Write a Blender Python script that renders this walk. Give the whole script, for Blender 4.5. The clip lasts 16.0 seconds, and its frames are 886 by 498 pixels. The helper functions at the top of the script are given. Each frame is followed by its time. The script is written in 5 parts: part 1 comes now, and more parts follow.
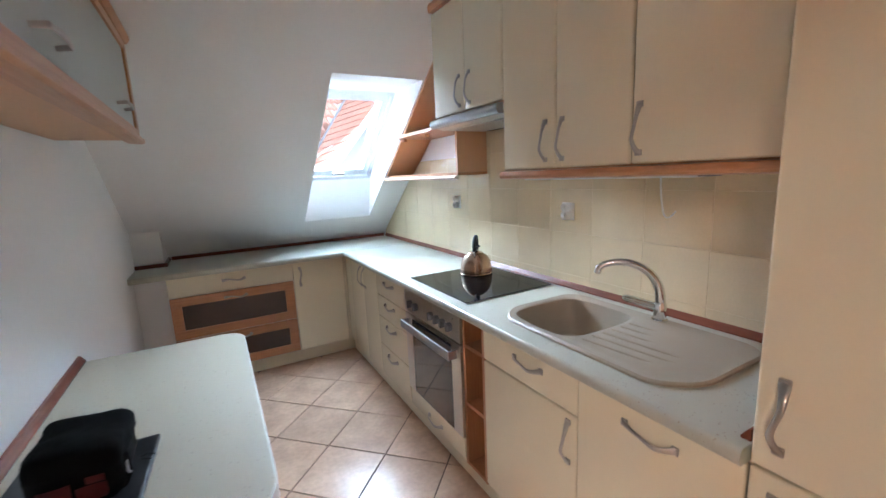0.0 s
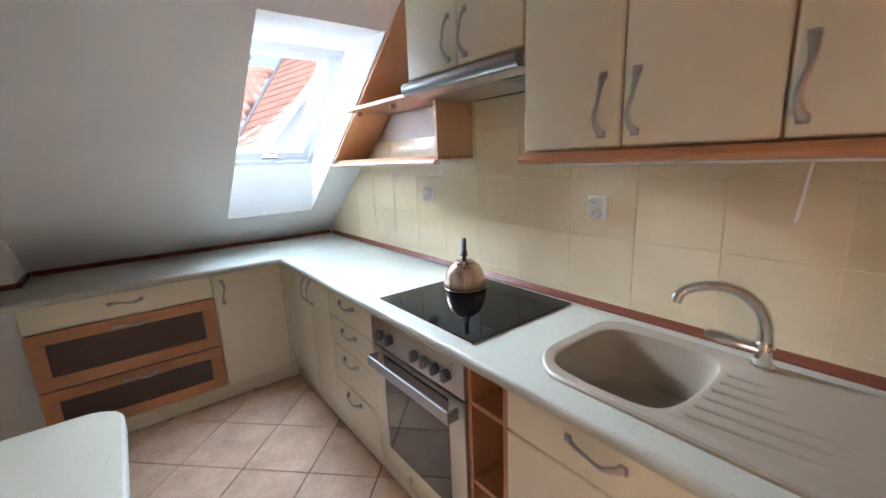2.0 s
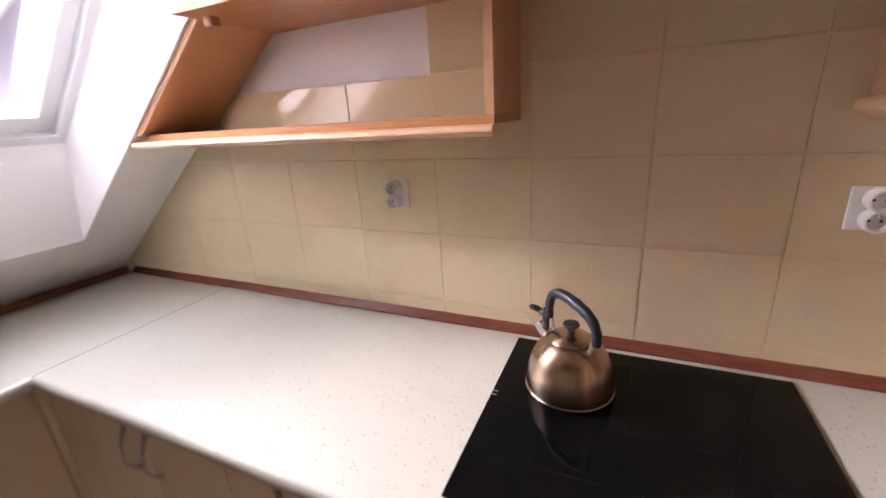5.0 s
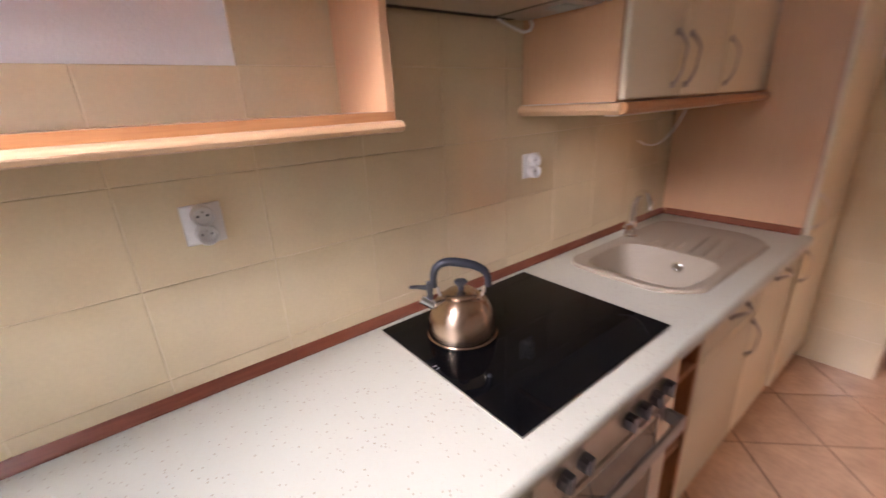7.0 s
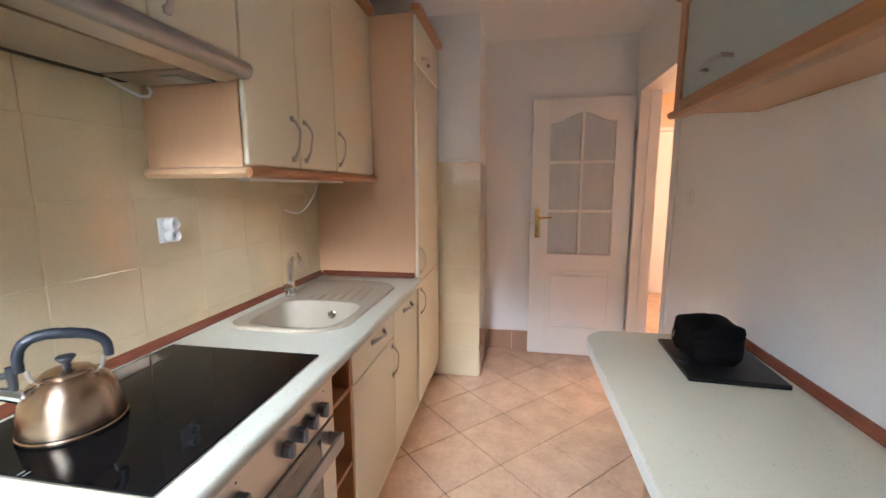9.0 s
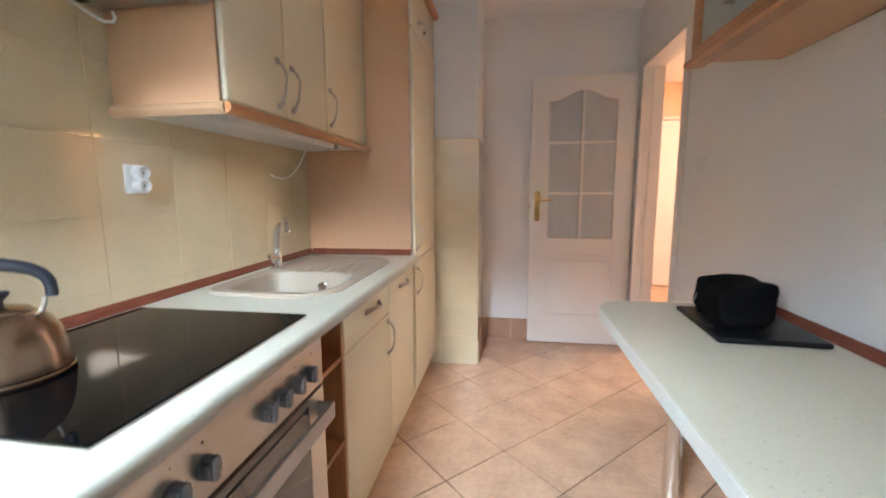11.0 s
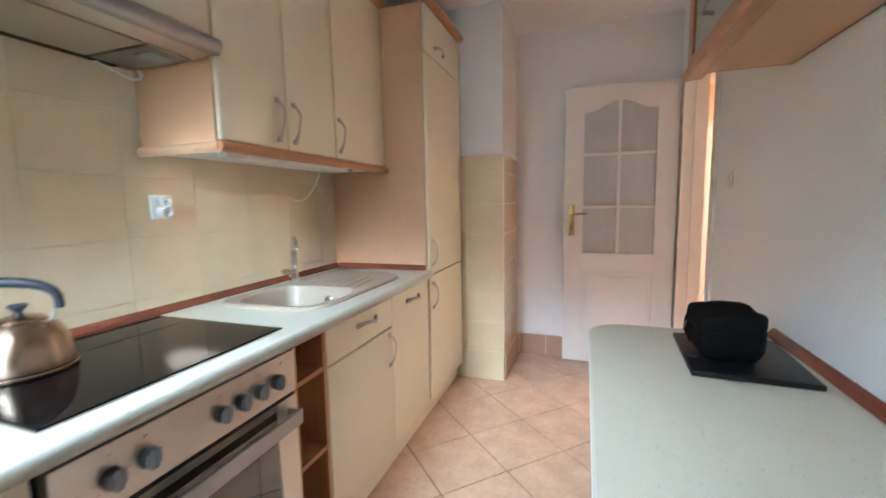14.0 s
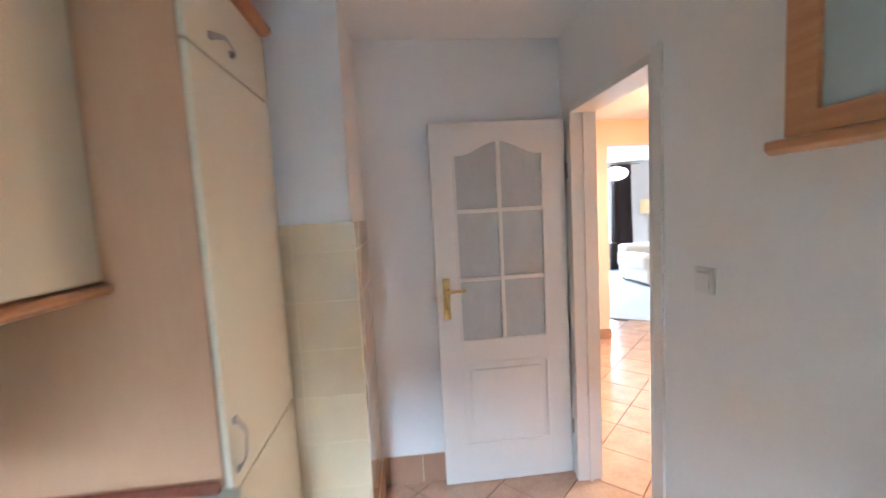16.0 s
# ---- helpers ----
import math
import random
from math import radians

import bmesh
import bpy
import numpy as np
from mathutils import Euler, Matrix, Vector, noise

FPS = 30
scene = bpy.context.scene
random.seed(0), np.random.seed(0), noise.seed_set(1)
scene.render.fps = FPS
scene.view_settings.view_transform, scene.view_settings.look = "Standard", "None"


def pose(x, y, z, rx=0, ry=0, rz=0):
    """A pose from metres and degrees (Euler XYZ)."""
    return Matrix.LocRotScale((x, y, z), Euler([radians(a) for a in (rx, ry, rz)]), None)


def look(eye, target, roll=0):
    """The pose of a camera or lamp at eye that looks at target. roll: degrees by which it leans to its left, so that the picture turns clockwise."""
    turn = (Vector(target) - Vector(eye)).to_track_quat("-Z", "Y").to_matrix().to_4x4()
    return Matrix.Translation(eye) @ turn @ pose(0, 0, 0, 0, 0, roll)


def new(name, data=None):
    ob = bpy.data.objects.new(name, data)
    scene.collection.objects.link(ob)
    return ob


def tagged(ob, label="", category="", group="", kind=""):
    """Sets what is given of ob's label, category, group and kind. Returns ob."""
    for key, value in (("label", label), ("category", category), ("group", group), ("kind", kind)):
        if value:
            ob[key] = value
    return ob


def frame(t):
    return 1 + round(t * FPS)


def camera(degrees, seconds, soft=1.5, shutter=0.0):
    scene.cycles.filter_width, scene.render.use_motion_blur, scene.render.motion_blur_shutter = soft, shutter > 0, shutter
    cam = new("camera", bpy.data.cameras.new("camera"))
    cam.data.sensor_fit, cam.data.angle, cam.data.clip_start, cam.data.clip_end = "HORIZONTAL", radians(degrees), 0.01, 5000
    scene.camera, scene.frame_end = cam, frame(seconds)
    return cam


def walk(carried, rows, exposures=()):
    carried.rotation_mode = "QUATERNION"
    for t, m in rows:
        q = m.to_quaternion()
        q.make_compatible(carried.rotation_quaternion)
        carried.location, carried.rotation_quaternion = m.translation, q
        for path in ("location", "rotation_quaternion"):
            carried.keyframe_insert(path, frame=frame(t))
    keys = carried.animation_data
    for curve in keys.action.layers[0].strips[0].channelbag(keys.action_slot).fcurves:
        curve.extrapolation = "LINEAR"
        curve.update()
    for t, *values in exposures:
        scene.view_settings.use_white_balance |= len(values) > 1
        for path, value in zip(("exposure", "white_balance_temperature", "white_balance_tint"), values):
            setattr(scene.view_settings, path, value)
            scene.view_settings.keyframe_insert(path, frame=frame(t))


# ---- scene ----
DEGREES = 94.6
# seconds, eye, point looked at, roll
PATH = [
    (0, (-1.475, -0.354, 1.438), (-0.9983, 0.5071, 1.2601), -2.60),
    (0.5, (-1.352, -0.280, 1.442), (-0.8909, 0.5871, 1.2556), -2.39),
    (1, (-1.341, -0.099, 1.430), (-0.8196, 0.7293, 1.2252), -2.81),
    (1.5, (-1.361, 0.095, 1.426), (-0.7910, 0.8875, 1.2089), -2.89),
    (2, (-1.327, 0.243, 1.433), (-0.7321, 1.0181, 1.2181), -2.33),
    (2.5, (-1.218, 0.420, 1.442), (-0.6299, 1.2012, 1.2337), -2.02),
    (3, (-1.151, 0.613, 1.442), (-0.5475, 1.3835, 1.2377), -2.00),
    (3.2, (-1.132, 0.711, 1.440), (-0.5188, 1.4750, 1.2396), -1.94),
    (5.3, (-0.991, 1.605, 1.463), (-0.0910, 1.8845, 1.1288), -4.45),
    (5.5, (-1.006, 1.705, 1.472), (-0.0868, 1.8927, 1.1264), -5.07),
    (6, (-0.989, 1.872, 1.450), (-0.0568, 1.8084, 1.0942), -5.31),
    (6.5, (-0.926, 2.008, 1.447), (-0.0472, 1.6899, 1.0913), -4.54),
    (7, (-0.948, 2.156, 1.459), (-0.1978, 1.5865, 1.1239), -2.96),
    (7.5, (-1.011, 2.245, 1.444), (-0.4350, 1.4813, 1.1515), -1.84),
    (8, (-1.099, 2.221, 1.402), (-0.7114, 1.3306, 1.1619), -0.44),
    (8.2, (-1.127, 2.218, 1.400), (-0.8003, 1.2985, 1.1813), -0.25),
    (8.6, (-1.140, 2.213, 1.387), (-0.9225, 1.2521, 1.2188), -0.19),
    (10.8, (-1.059, 2.128, 1.242), (-0.9409, 1.1430, 1.1180), -0.34),
    (11, (-1.085, 2.107, 1.199), (-0.9297, 1.1291, 1.0628), -0.31),
    (11.5, (-1.222, 2.084, 1.091), (-0.9313, 1.1360, 0.9602), -0.71),
    (12, (-1.338, 2.094, 0.988), (-0.9516, 1.1778, 0.8788), -1.07),
    (12.5, (-1.388, 2.109, 0.876), (-0.9402, 1.2198, 0.7838), -1.59),
    (13, (-1.394, 2.160, 0.981), (-0.9454, 1.2765, 0.8469), -1.58),
    (13.5, (-1.381, 2.170, 1.108), (-0.9845, 1.2579, 1.0056), -1.15),
    (14, (-1.404, 2.077, 1.239), (-1.0768, 1.1385, 1.1273), -1.07),
    (14.5, (-1.326, 1.902, 1.288), (-1.1012, 0.9335, 1.1800), -1.78),
    (15, (-1.167, 1.679, 1.363), (-1.0337, 0.6934, 1.2569), -2.43),
    (15.5, (-1.089, 1.399, 1.475), (-1.0551, 0.4037, 1.3845), -2.92),
    (16, (-1.098, 1.077, 1.570), (-1.1886, 0.0848, 1.4809), -3.07),
]
EXPOSURES = [(0.0, 0.76, 5500, 10), (3.0, 0.52, 6200, 17), (5.5, 0.02, 7500, 41), (6.5, 0.02, 7350, 38), (8.0, 0.46, 6850, 25), (8.7, 0.68, 6300, 15), (11.0, 0.82, 6050, 10), (12.5, 0.82, 5850, 8), (14.5, 1.0, 5550, 5), (15.0, 1.0, 5430, 4), (16.0, 1.10, 5100, 3)]
cam = camera(DEGREES, 16.0, soft=1.5, shutter=0.5)
walk(cam, [(t, look(eye, target, roll)) for t, eye, target, roll in PATH], EXPOSURES)

# ---- light ----
world = bpy.data.worlds.new("overcast_sky")
scene.world = world
world.use_nodes = True
sky = world.node_tree.nodes.new("ShaderNodeTexSky")
sky.sky_type, sky.sun_disc = "NISHITA", False
sky.sun_elevation, sky.sun_rotation = radians(48), radians(205)
sky.air_density, sky.dust_density = 1.0, 3.0
cloud = world.node_tree.nodes.new("ShaderNodeMix")
cloud.data_type, cloud.inputs["Factor"].default_value = "RGBA", 0.7
cloud.inputs["B"].default_value = (7.0, 7.3, 7.6, 1.0)
world.node_tree.links.new(sky.outputs["Color"], cloud.inputs["A"])
world.node_tree.links.new(cloud.outputs["Result"], world.node_tree.nodes["Background"].inputs["Color"])
world.node_tree.nodes["Background"].inputs["Strength"].default_value = 0.10
sun = new("sun", bpy.data.lights.new("sun", "SUN"))
sun.data.energy, sun.data.angle, sun.data.color = 2.6, radians(10), (1.0, 0.95, 0.88)
sun.matrix_world = look((0, 0, 0), (0.35, 0.75, -0.9))


def area_light(name, eye, target, width, height, power, color):
    """An area lamp; in or outside a window it stands in for skylight that enters there."""
    data = bpy.data.lights.new(name, "AREA")
    data.shape, data.size, data.size_y, data.energy, data.color = "RECTANGLE", width, height, power, color
    ob = new(name, data)
    ob.matrix_world = look(eye, target)
    return ob


area_light("skylight_daylight", (-0.25, 3.00, 2.56), (-0.52, 2.23, 1.92), 1.1, 0.76, 76, (0.62, 0.82, 1.0))
area_light("low_sky_daylight", (0.75, 5.20, 3.50), (-0.53, 2.4, 1.92), 6.4, 0.9, 2150, (0.80, 0.91, 1.0))
area_light("living_room_daylight", (-5.34, -8.22, 1.52), (-4.6, -3.0, 1.0), 1.2, 1.6, 75, (0.88, 0.94, 1.0))
# added fill under the hall ceiling, no fixture; brightens hall and doorway end
area_light("hall_fill_light", (-3.45, -1.60, 2.44), (-3.45, -1.60, 0), 0.6, 0.6, 32, (1.0, 0.85, 0.69))


# ---- materials ----
def mat(name, color, rough=0.5, metal=0.0, vary=0.06, scale=6.0, fine=120.0, bump=0.02, bump_scale=60.0,
        stretch=None, rand=0.0, coat=0.0, spec=0.5):
    """A plain surface: base colour with variation at two scales, roughness wear and fine relief."""
    m = bpy.data.materials.new(name)
    m.use_nodes = True
    nt = m.node_tree
    b = nt.nodes["Principled BSDF"]
    b.inputs["Roughness"].default_value, b.inputs["Metallic"].default_value = rough, metal
    b.inputs["Specular IOR Level"].default_value = spec
    b.inputs["Coat Weight"].default_value = coat
    b.inputs["Coat Roughness"].default_value = 0.08
    geo = nt.nodes.new("ShaderNodeNewGeometry")
    mp = nt.nodes.new("ShaderNodeMapping")
    nt.links.new(geo.outputs["Position"], mp.inputs["Vector"])
    if stretch:
        mp.inputs["Scale"].default_value = stretch
    n1 = nt.nodes.new("ShaderNodeTexNoise")
    n1.inputs["Scale"].default_value, n1.inputs["Detail"].default_value = scale, 4
    n2 = nt.nodes.new("ShaderNodeTexNoise")
    n2.inputs["Scale"].default_value, n2.inputs["Detail"].default_value = fine, 2
    for n in (n1, n2):
        nt.links.new(mp.outputs["Vector"], n.inputs["Vector"])
    mix = nt.nodes.new("ShaderNodeMix")
    mix.data_type, mix.blend_type = "FLOAT", "MIX"
    mix.inputs["Factor"].default_value = 0.35
    nt.links.new(n1.outputs["Fac"], mix.inputs["A"])
    nt.links.new(n2.outputs["Fac"], mix.inputs["B"])
    ramp = nt.nodes.new("ShaderNodeMapRange")
    ramp.inputs["From Min"].default_value, ramp.inputs["From Max"].default_value = 0.25, 0.75
    ramp.inputs["To Min"].default_value, ramp.inputs["To Max"].default_value = 1 - vary, 1 + vary
    nt.links.new(mix.outputs["Result"], ramp.inputs["Value"])
    value = ramp.outputs["Result"]
    if rand:
        info = nt.nodes.new("ShaderNodeObjectInfo")
        r2 = nt.nodes.new("ShaderNodeMapRange")
        r2.inputs["To Min"].default_value, r2.inputs["To Max"].default_value = 1 - rand, 1 + rand
        nt.links.new(info.outputs["Random"], r2.inputs["Value"])
        mul = nt.nodes.new("ShaderNodeMath")
        mul.operation = "MULTIPLY"
        nt.links.new(value, mul.inputs[0])
        nt.links.new(r2.outputs["Result"], mul.inputs[1])
        value = mul.outputs["Value"]
    sc = nt.nodes.new("ShaderNodeVectorMath")
    sc.operation = "SCALE"
    sc.inputs[0].default_value = color
    nt.links.new(value, sc.inputs["Scale"])
    nt.links.new(sc.outputs["Vector"], b.inputs["Base Color"])
    rr = nt.nodes.new("ShaderNodeMapRange")
    rr.inputs["To Min"].default_value, rr.inputs["To Max"].default_value = rough * 0.8, min(1, rough * 1.2)
    nt.links.new(n1.outputs["Fac"], rr.inputs["Value"])
    nt.links.new(rr.outputs["Result"], b.inputs["Roughness"])
    if bump:
        n3 = nt.nodes.new("ShaderNodeTexNoise")
        n3.inputs["Scale"].default_value, n3.inputs["Detail"].default_value = bump_scale, 3
        nt.links.new(mp.outputs["Vector"], n3.inputs["Vector"])
        bp = nt.nodes.new("ShaderNodeBump")
        bp.inputs["Strength"].default_value, bp.inputs["Distance"].default_value = bump, 0.01
        nt.links.new(n3.outputs["Fac"], bp.inputs["Height"])
        nt.links.new(bp.outputs["Normal"], b.inputs["Normal"])
    return m


def wood(name, light, dark, stretch, rough=0.4, bands=1.0):
    """Fine straight grain along the axis whose stretch is small."""
    m = mat(name, (1, 1, 1), rough, vary=0.0, bump=0.03, bump_scale=30, stretch=stretch)
    nt = m.node_tree
    b = nt.nodes["Principled BSDF"]
    mp = nt.nodes["Mapping"]
    n = nt.nodes.new("ShaderNodeTexNoise")
    n.inputs["Scale"].default_value, n.inputs["Detail"].default_value, n.inputs["Distortion"].default_value = 9 * bands, 6, 0.6
    nt.links.new(mp.outputs["Vector"], n.inputs["Vector"])
    ramp = nt.nodes.new("ShaderNodeValToRGB")
    ramp.color_ramp.elements[0].position, ramp.color_ramp.elements[1].position = 0.3, 0.7
    ramp.color_ramp.elements[0].color, ramp.color_ramp.elements[1].color = (*dark, 1), (*light, 1)
    nt.links.new(n.outputs["Fac"], ramp.inputs["Fac"])
    nt.links.new(ramp.outputs["Color"], b.inputs["Base Color"])
    return m


def speckled(name, base, dark, pale, rough=0.35, cells=140.0, amount=0.16):
    """Laminate with small chips of darker and paler colour."""
    m = mat(name, base, rough, vary=0.03, bump=0.01)
    nt = m.node_tree
    b = nt.nodes["Principled BSDF"]
    geo = nt.nodes["Geometry"]
    col = b.inputs["Base Color"].links[0].from_socket
    for scale, chip, lim in ((cells, dark, amount), (cells * 1.7, pale, amount * 1.3)):
        warp = nt.nodes.new("ShaderNodeTexNoise")
        warp.inputs["Scale"].default_value = scale * 0.25
        nt.links.new(geo.outputs["Position"], warp.inputs["Vector"])
        v = nt.nodes.new("ShaderNodeTexVoronoi")
        v.inputs["Scale"].default_value = scale
        nt.links.new(geo.outputs["Position"], v.inputs["Vector"])
        less = nt.nodes.new("ShaderNodeMath")
        less.operation = "LESS_THAN"
        sep = nt.nodes.new("ShaderNodeSeparateColor")
        nt.links.new(v.outputs["Color"], sep.inputs["Color"])
        nt.links.new(sep.outputs["Red"], less.inputs[0])
        less.inputs[1].default_value = lim
        near = nt.nodes.new("ShaderNodeMath")
        near.operation = "LESS_THAN"
        nt.links.new(v.outputs["Distance"], near.inputs[0])
        near.inputs[1].default_value = 0.36
        both = nt.nodes.new("ShaderNodeMath")
        both.operation = "MULTIPLY"
        nt.links.new(less.outputs["Value"], both.inputs[0])
        nt.links.new(near.outputs["Value"], both.inputs[1])
        soft = nt.nodes.new("ShaderNodeMath")
        soft.operation = "MULTIPLY"
        nt.links.new(both.outputs["Value"], soft.inputs[0])
        nt.links.new(warp.outputs["Fac"], soft.inputs[1])
        mx = nt.nodes.new("ShaderNodeMix")
        mx.data_type = "RGBA"
        nt.links.new(soft.outputs["Value"], mx.inputs["Factor"])
        nt.links.new(col, mx.inputs["A"])
        mx.inputs["B"].default_value = (*chip, 1)
        col = mx.outputs["Result"]
    nt.links.new(col, b.inputs["Base Color"])
    return m


def glass(name, color, rough=0.0, alpha=None):
    m = bpy.data.materials.new(name)
    m.use_nodes = True
    b = m.node_tree.nodes["Principled BSDF"]
    b.inputs["Base Color"].default_value = (*color, 1)
    b.inputs["Transmission Weight"].default_value, b.inputs["Roughness"].default_value = 1.0, rough
    b.inputs["IOR"].default_value = 1.45
    return m


def glow(name, color, strength):
    m = bpy.data.materials.new(name)
    m.use_nodes = True
    b = m.node_tree.nodes["Principled BSDF"]
    b.inputs["Base Color"].default_value = (*color, 1)
    b.inputs["Emission Color"].default_value = (*color, 1)
    b.inputs["Emission Strength"].default_value = strength
    return m


WHITE_WALL = mat("white_wall_paint", (0.87, 0.86, 0.85), 0.85, vary=0.025, scale=2.2, bump=0.10, bump_scale=180, fine=60)
PEACH_WALL = mat("peach_wall_paint", (0.86, 0.63, 0.47), 0.85, vary=0.03, scale=2, bump=0.08, bump_scale=180)
CREAM = mat("cream_foil_front", (0.80, 0.72, 0.54), 0.22, vary=0.025, scale=3, bump=0.012, bump_scale=220)
CREAM_SIDE = mat("cream_carcass", (0.74, 0.67, 0.52), 0.5, vary=0.03)
BEECH = wood("beech_veneer", (0.63, 0.36, 0.20), (0.605, 0.338, 0.184), (14, 14, 0.9), 0.42)
ALDER = wood("alder_moulding", (0.52, 0.25, 0.11), (0.42, 0.18, 0.075), (12, 0.8, 12), 0.32)
ALDER_X = wood("alder_frame", (0.50, 0.23, 0.10), (0.40, 0.165, 0.07), (0.8, 12, 12), 0.34)
BEECH_Y = wood("beech_rail", (0.68, 0.43, 0.25), (0.60, 0.35, 0.19), (12, 0.8, 12), 0.36)
BEECH_X = wood("beech_rail_end", (0.68, 0.43, 0.25), (0.60, 0.35, 0.19), (0.8, 12, 12), 0.36)
INNER_WOOD = wood("inner_wood", (0.50, 0.24, 0.11), (0.42, 0.18, 0.08), (12, 12, 0.8), 0.5)
SEAL = wood("mahogany_worktop_strip", (0.23, 0.072, 0.040), (0.16, 0.048, 0.028), (9, 1, 9), 0.22)
WORKTOP = speckled("speckled_worktop", (0.48, 0.465, 0.385), (0.27, 0.20, 0.13), (0.50, 0.43, 0.32), 0.30, 150.0, 0.11)
TABLE_TOP = speckled("table_laminate", (0.56, 0.52, 0.405), (0.40, 0.34, 0.25), (0.54, 0.49, 0.38), 0.42, 120, 0.06)
TABLE_EDGE = speckled("chipped_table_edge", (0.66, 0.66, 0.61), (0.12, 0.09, 0.06), (0.42, 0.37, 0.30), 0.45, 150, 0.06)
TILE = mat("cream_wall_tile", (0.71, 0.58, 0.375), 0.07, vary=0.07, scale=7, bump=0.03, bump_scale=9, rand=0.03, coat=0.3)
TILE_BACK = mat("wall_grout", (0.75, 0.63, 0.43), 0.8, vary=0.1)
FLOOR_TILE = mat("terracotta_floor_tile", (0.60, 0.385, 0.255), 0.20, vary=0.24, scale=7, fine=40, bump=0.03, bump_scale=35, rand=0.06)
FLOOR_GROUT = mat("floor_grout", (0.13, 0.08, 0.055), 0.9, vary=0.15)
SKIRT_TILE = mat("skirting_tile", (0.42, 0.24, 0.15), 0.35, vary=0.12, scale=9, rand=0.05)
STEEL = mat("brushed_steel", (0.60, 0.56, 0.50), 0.30, 1.0, vary=0.05, scale=3, fine=90, bump=0.02, bump_scale=80, stretch=(1, 0.05, 1.5))
BAR_STEEL = mat("grey_bar_steel", (0.36, 0.36, 0.37), 0.34, 1.0, vary=0.05, fine=90)
NICKEL = mat("satin_nickel", (0.44, 0.41, 0.38), 0.32, 1.0, vary=0.05)
CHROME = mat("chrome", (0.75, 0.74, 0.72), 0.10, 1.0, vary=0.03, bump=0)
COPPER = mat("brushed_copper", (0.52, 0.385, 0.285), 0.24, 1.0, vary=0.06, scale=4, fine=70, bump=0.015, bump_scale=60, stretch=(1, 1, 9))
BRASS = mat("brass", (0.75, 0.55, 0.22), 0.22, 1.0, vary=0.06)
HOB_GLASS = mat("black_ceramic_glass", (0.0025, 0.0025, 0.003), 0.03, vary=0.1, bump=0, spec=0.13)
OVEN_GLASS = mat("oven_door_glass", (0.018, 0.015, 0.012), 0.04, vary=0.1, bump=0, spec=1.0)
OVEN_GLASS.node_tree.nodes["Principled BSDF"].inputs["IOR"].default_value = 1.62
HALL_BULB = glow("warm_lamp_glass", (1.0, 0.50, 0.15), 55.0)
# near-black that puts the darkness of gaps into the colour
BLACK_GAP = mat("dark_gap", (0.02, 0.016, 0.013), 0.7, vary=0.2)
BLACK_PLASTIC = mat("black_plastic", (0.018, 0.018, 0.020), 0.42, vary=0.2)
COPPER.node_tree.nodes["Principled BSDF"].inputs["Anisotropic"].default_value = 0.75
COPPER.node_tree.nodes["Principled BSDF"].inputs["Anisotropic Rotation"].default_value = 0.25
BLUE_GRIP = mat("dark_blue_grey_grip", (0.009, 0.011, 0.017), 0.42, vary=0.15)
GREY_KNOB = mat("grey_knob", (0.20, 0.21, 0.23), 0.38, vary=0.08)
SINK = speckled("granite_sink", (0.33, 0.268, 0.20), (0.22, 0.18, 0.14), (0.50, 0.44, 0.37), 0.42, 420, 0.25)
WHITE_PLASTIC = mat("white_plastic", (0.80, 0.79, 0.76), 0.30, vary=0.02)
WHITE_LACQUER = mat("white_door_lacquer", (0.80, 0.77, 0.73), 0.36, vary=0.02, scale=3, bump=0.02, bump_scale=140)
CHIP = mat("bare_board", (0.20, 0.15, 0.10), 0.9, vary=0.3, scale=80)
FROST = mat("frosted_door_glass", (0.52, 0.54, 0.54), 0.22, vary=0.10, scale=14, bump=0.5, bump_scale=26, stretch=(1, 1, 0.35))
FROST_CAB = mat("frosted_cabinet_glass", (0.40, 0.45, 0.43), 0.30, vary=0.04, bump=0.02)
DARK_GLASS = mat("smoked_drawer_glass", (0.055, 0.026, 0.016), 0.10, vary=0.25, scale=5, bump=0)
BAG = mat("black_fabric", (0.005, 0.0045, 0.005), 0.95, vary=0.3, scale=20, bump=0.3, bump_scale=300, spec=0.08)
RED_PRINT = mat("dark_red_print", (0.11, 0.004, 0.004), 0.7, vary=0.3, scale=30, bump=0.2, bump_scale=260)
LEATHER = mat("black_folder", (0.006, 0.006, 0.007), 0.38, vary=0.2, bump=0.1, bump_scale=300, spec=0.3)
PANE = glass("window_glass", (0.97, 0.98, 0.99))
WINDOW_FRAME = mat("white_window_frame", (0.80, 0.81, 0.82), 0.35, vary=0.02)
ROOF_TILE = mat("red_roof_tile", (0.56, 0.30, 0.225), 0.7, vary=0.25, scale=3, rand=0.1)
LEAD = mat("lead_flashing", (0.25, 0.27, 0.31), 0.55, vary=0.15)
# render of the houses outside; bluish shade is mixed into the colour
SHADE_WALL = mat("shaded_neighbour_render", (0.42, 0.42, 0.50), 0.8, vary=0.05)
CARPET = mat("pale_carpet", (0.62, 0.66, 0.72), 0.95, vary=0.06, scale=20, bump=0.2, bump_scale=200)
CURTAIN = mat("dark_brown_curtain", (0.035, 0.018, 0.014), 0.9, vary=0.3, scale=12, bump=0.1)
SOFA = mat("cream_leather", (0.80, 0.75, 0.66), 0.5, vary=0.05)
SHADE_CLOTH = mat("lampshade_cloth", (0.82, 0.60, 0.33), 0.8, vary=0.05)
PAPER = glow("paper_lantern", (1.0, 0.86, 0.68), 1.6)
# ---- building helpers ----
ORIGIN = {}


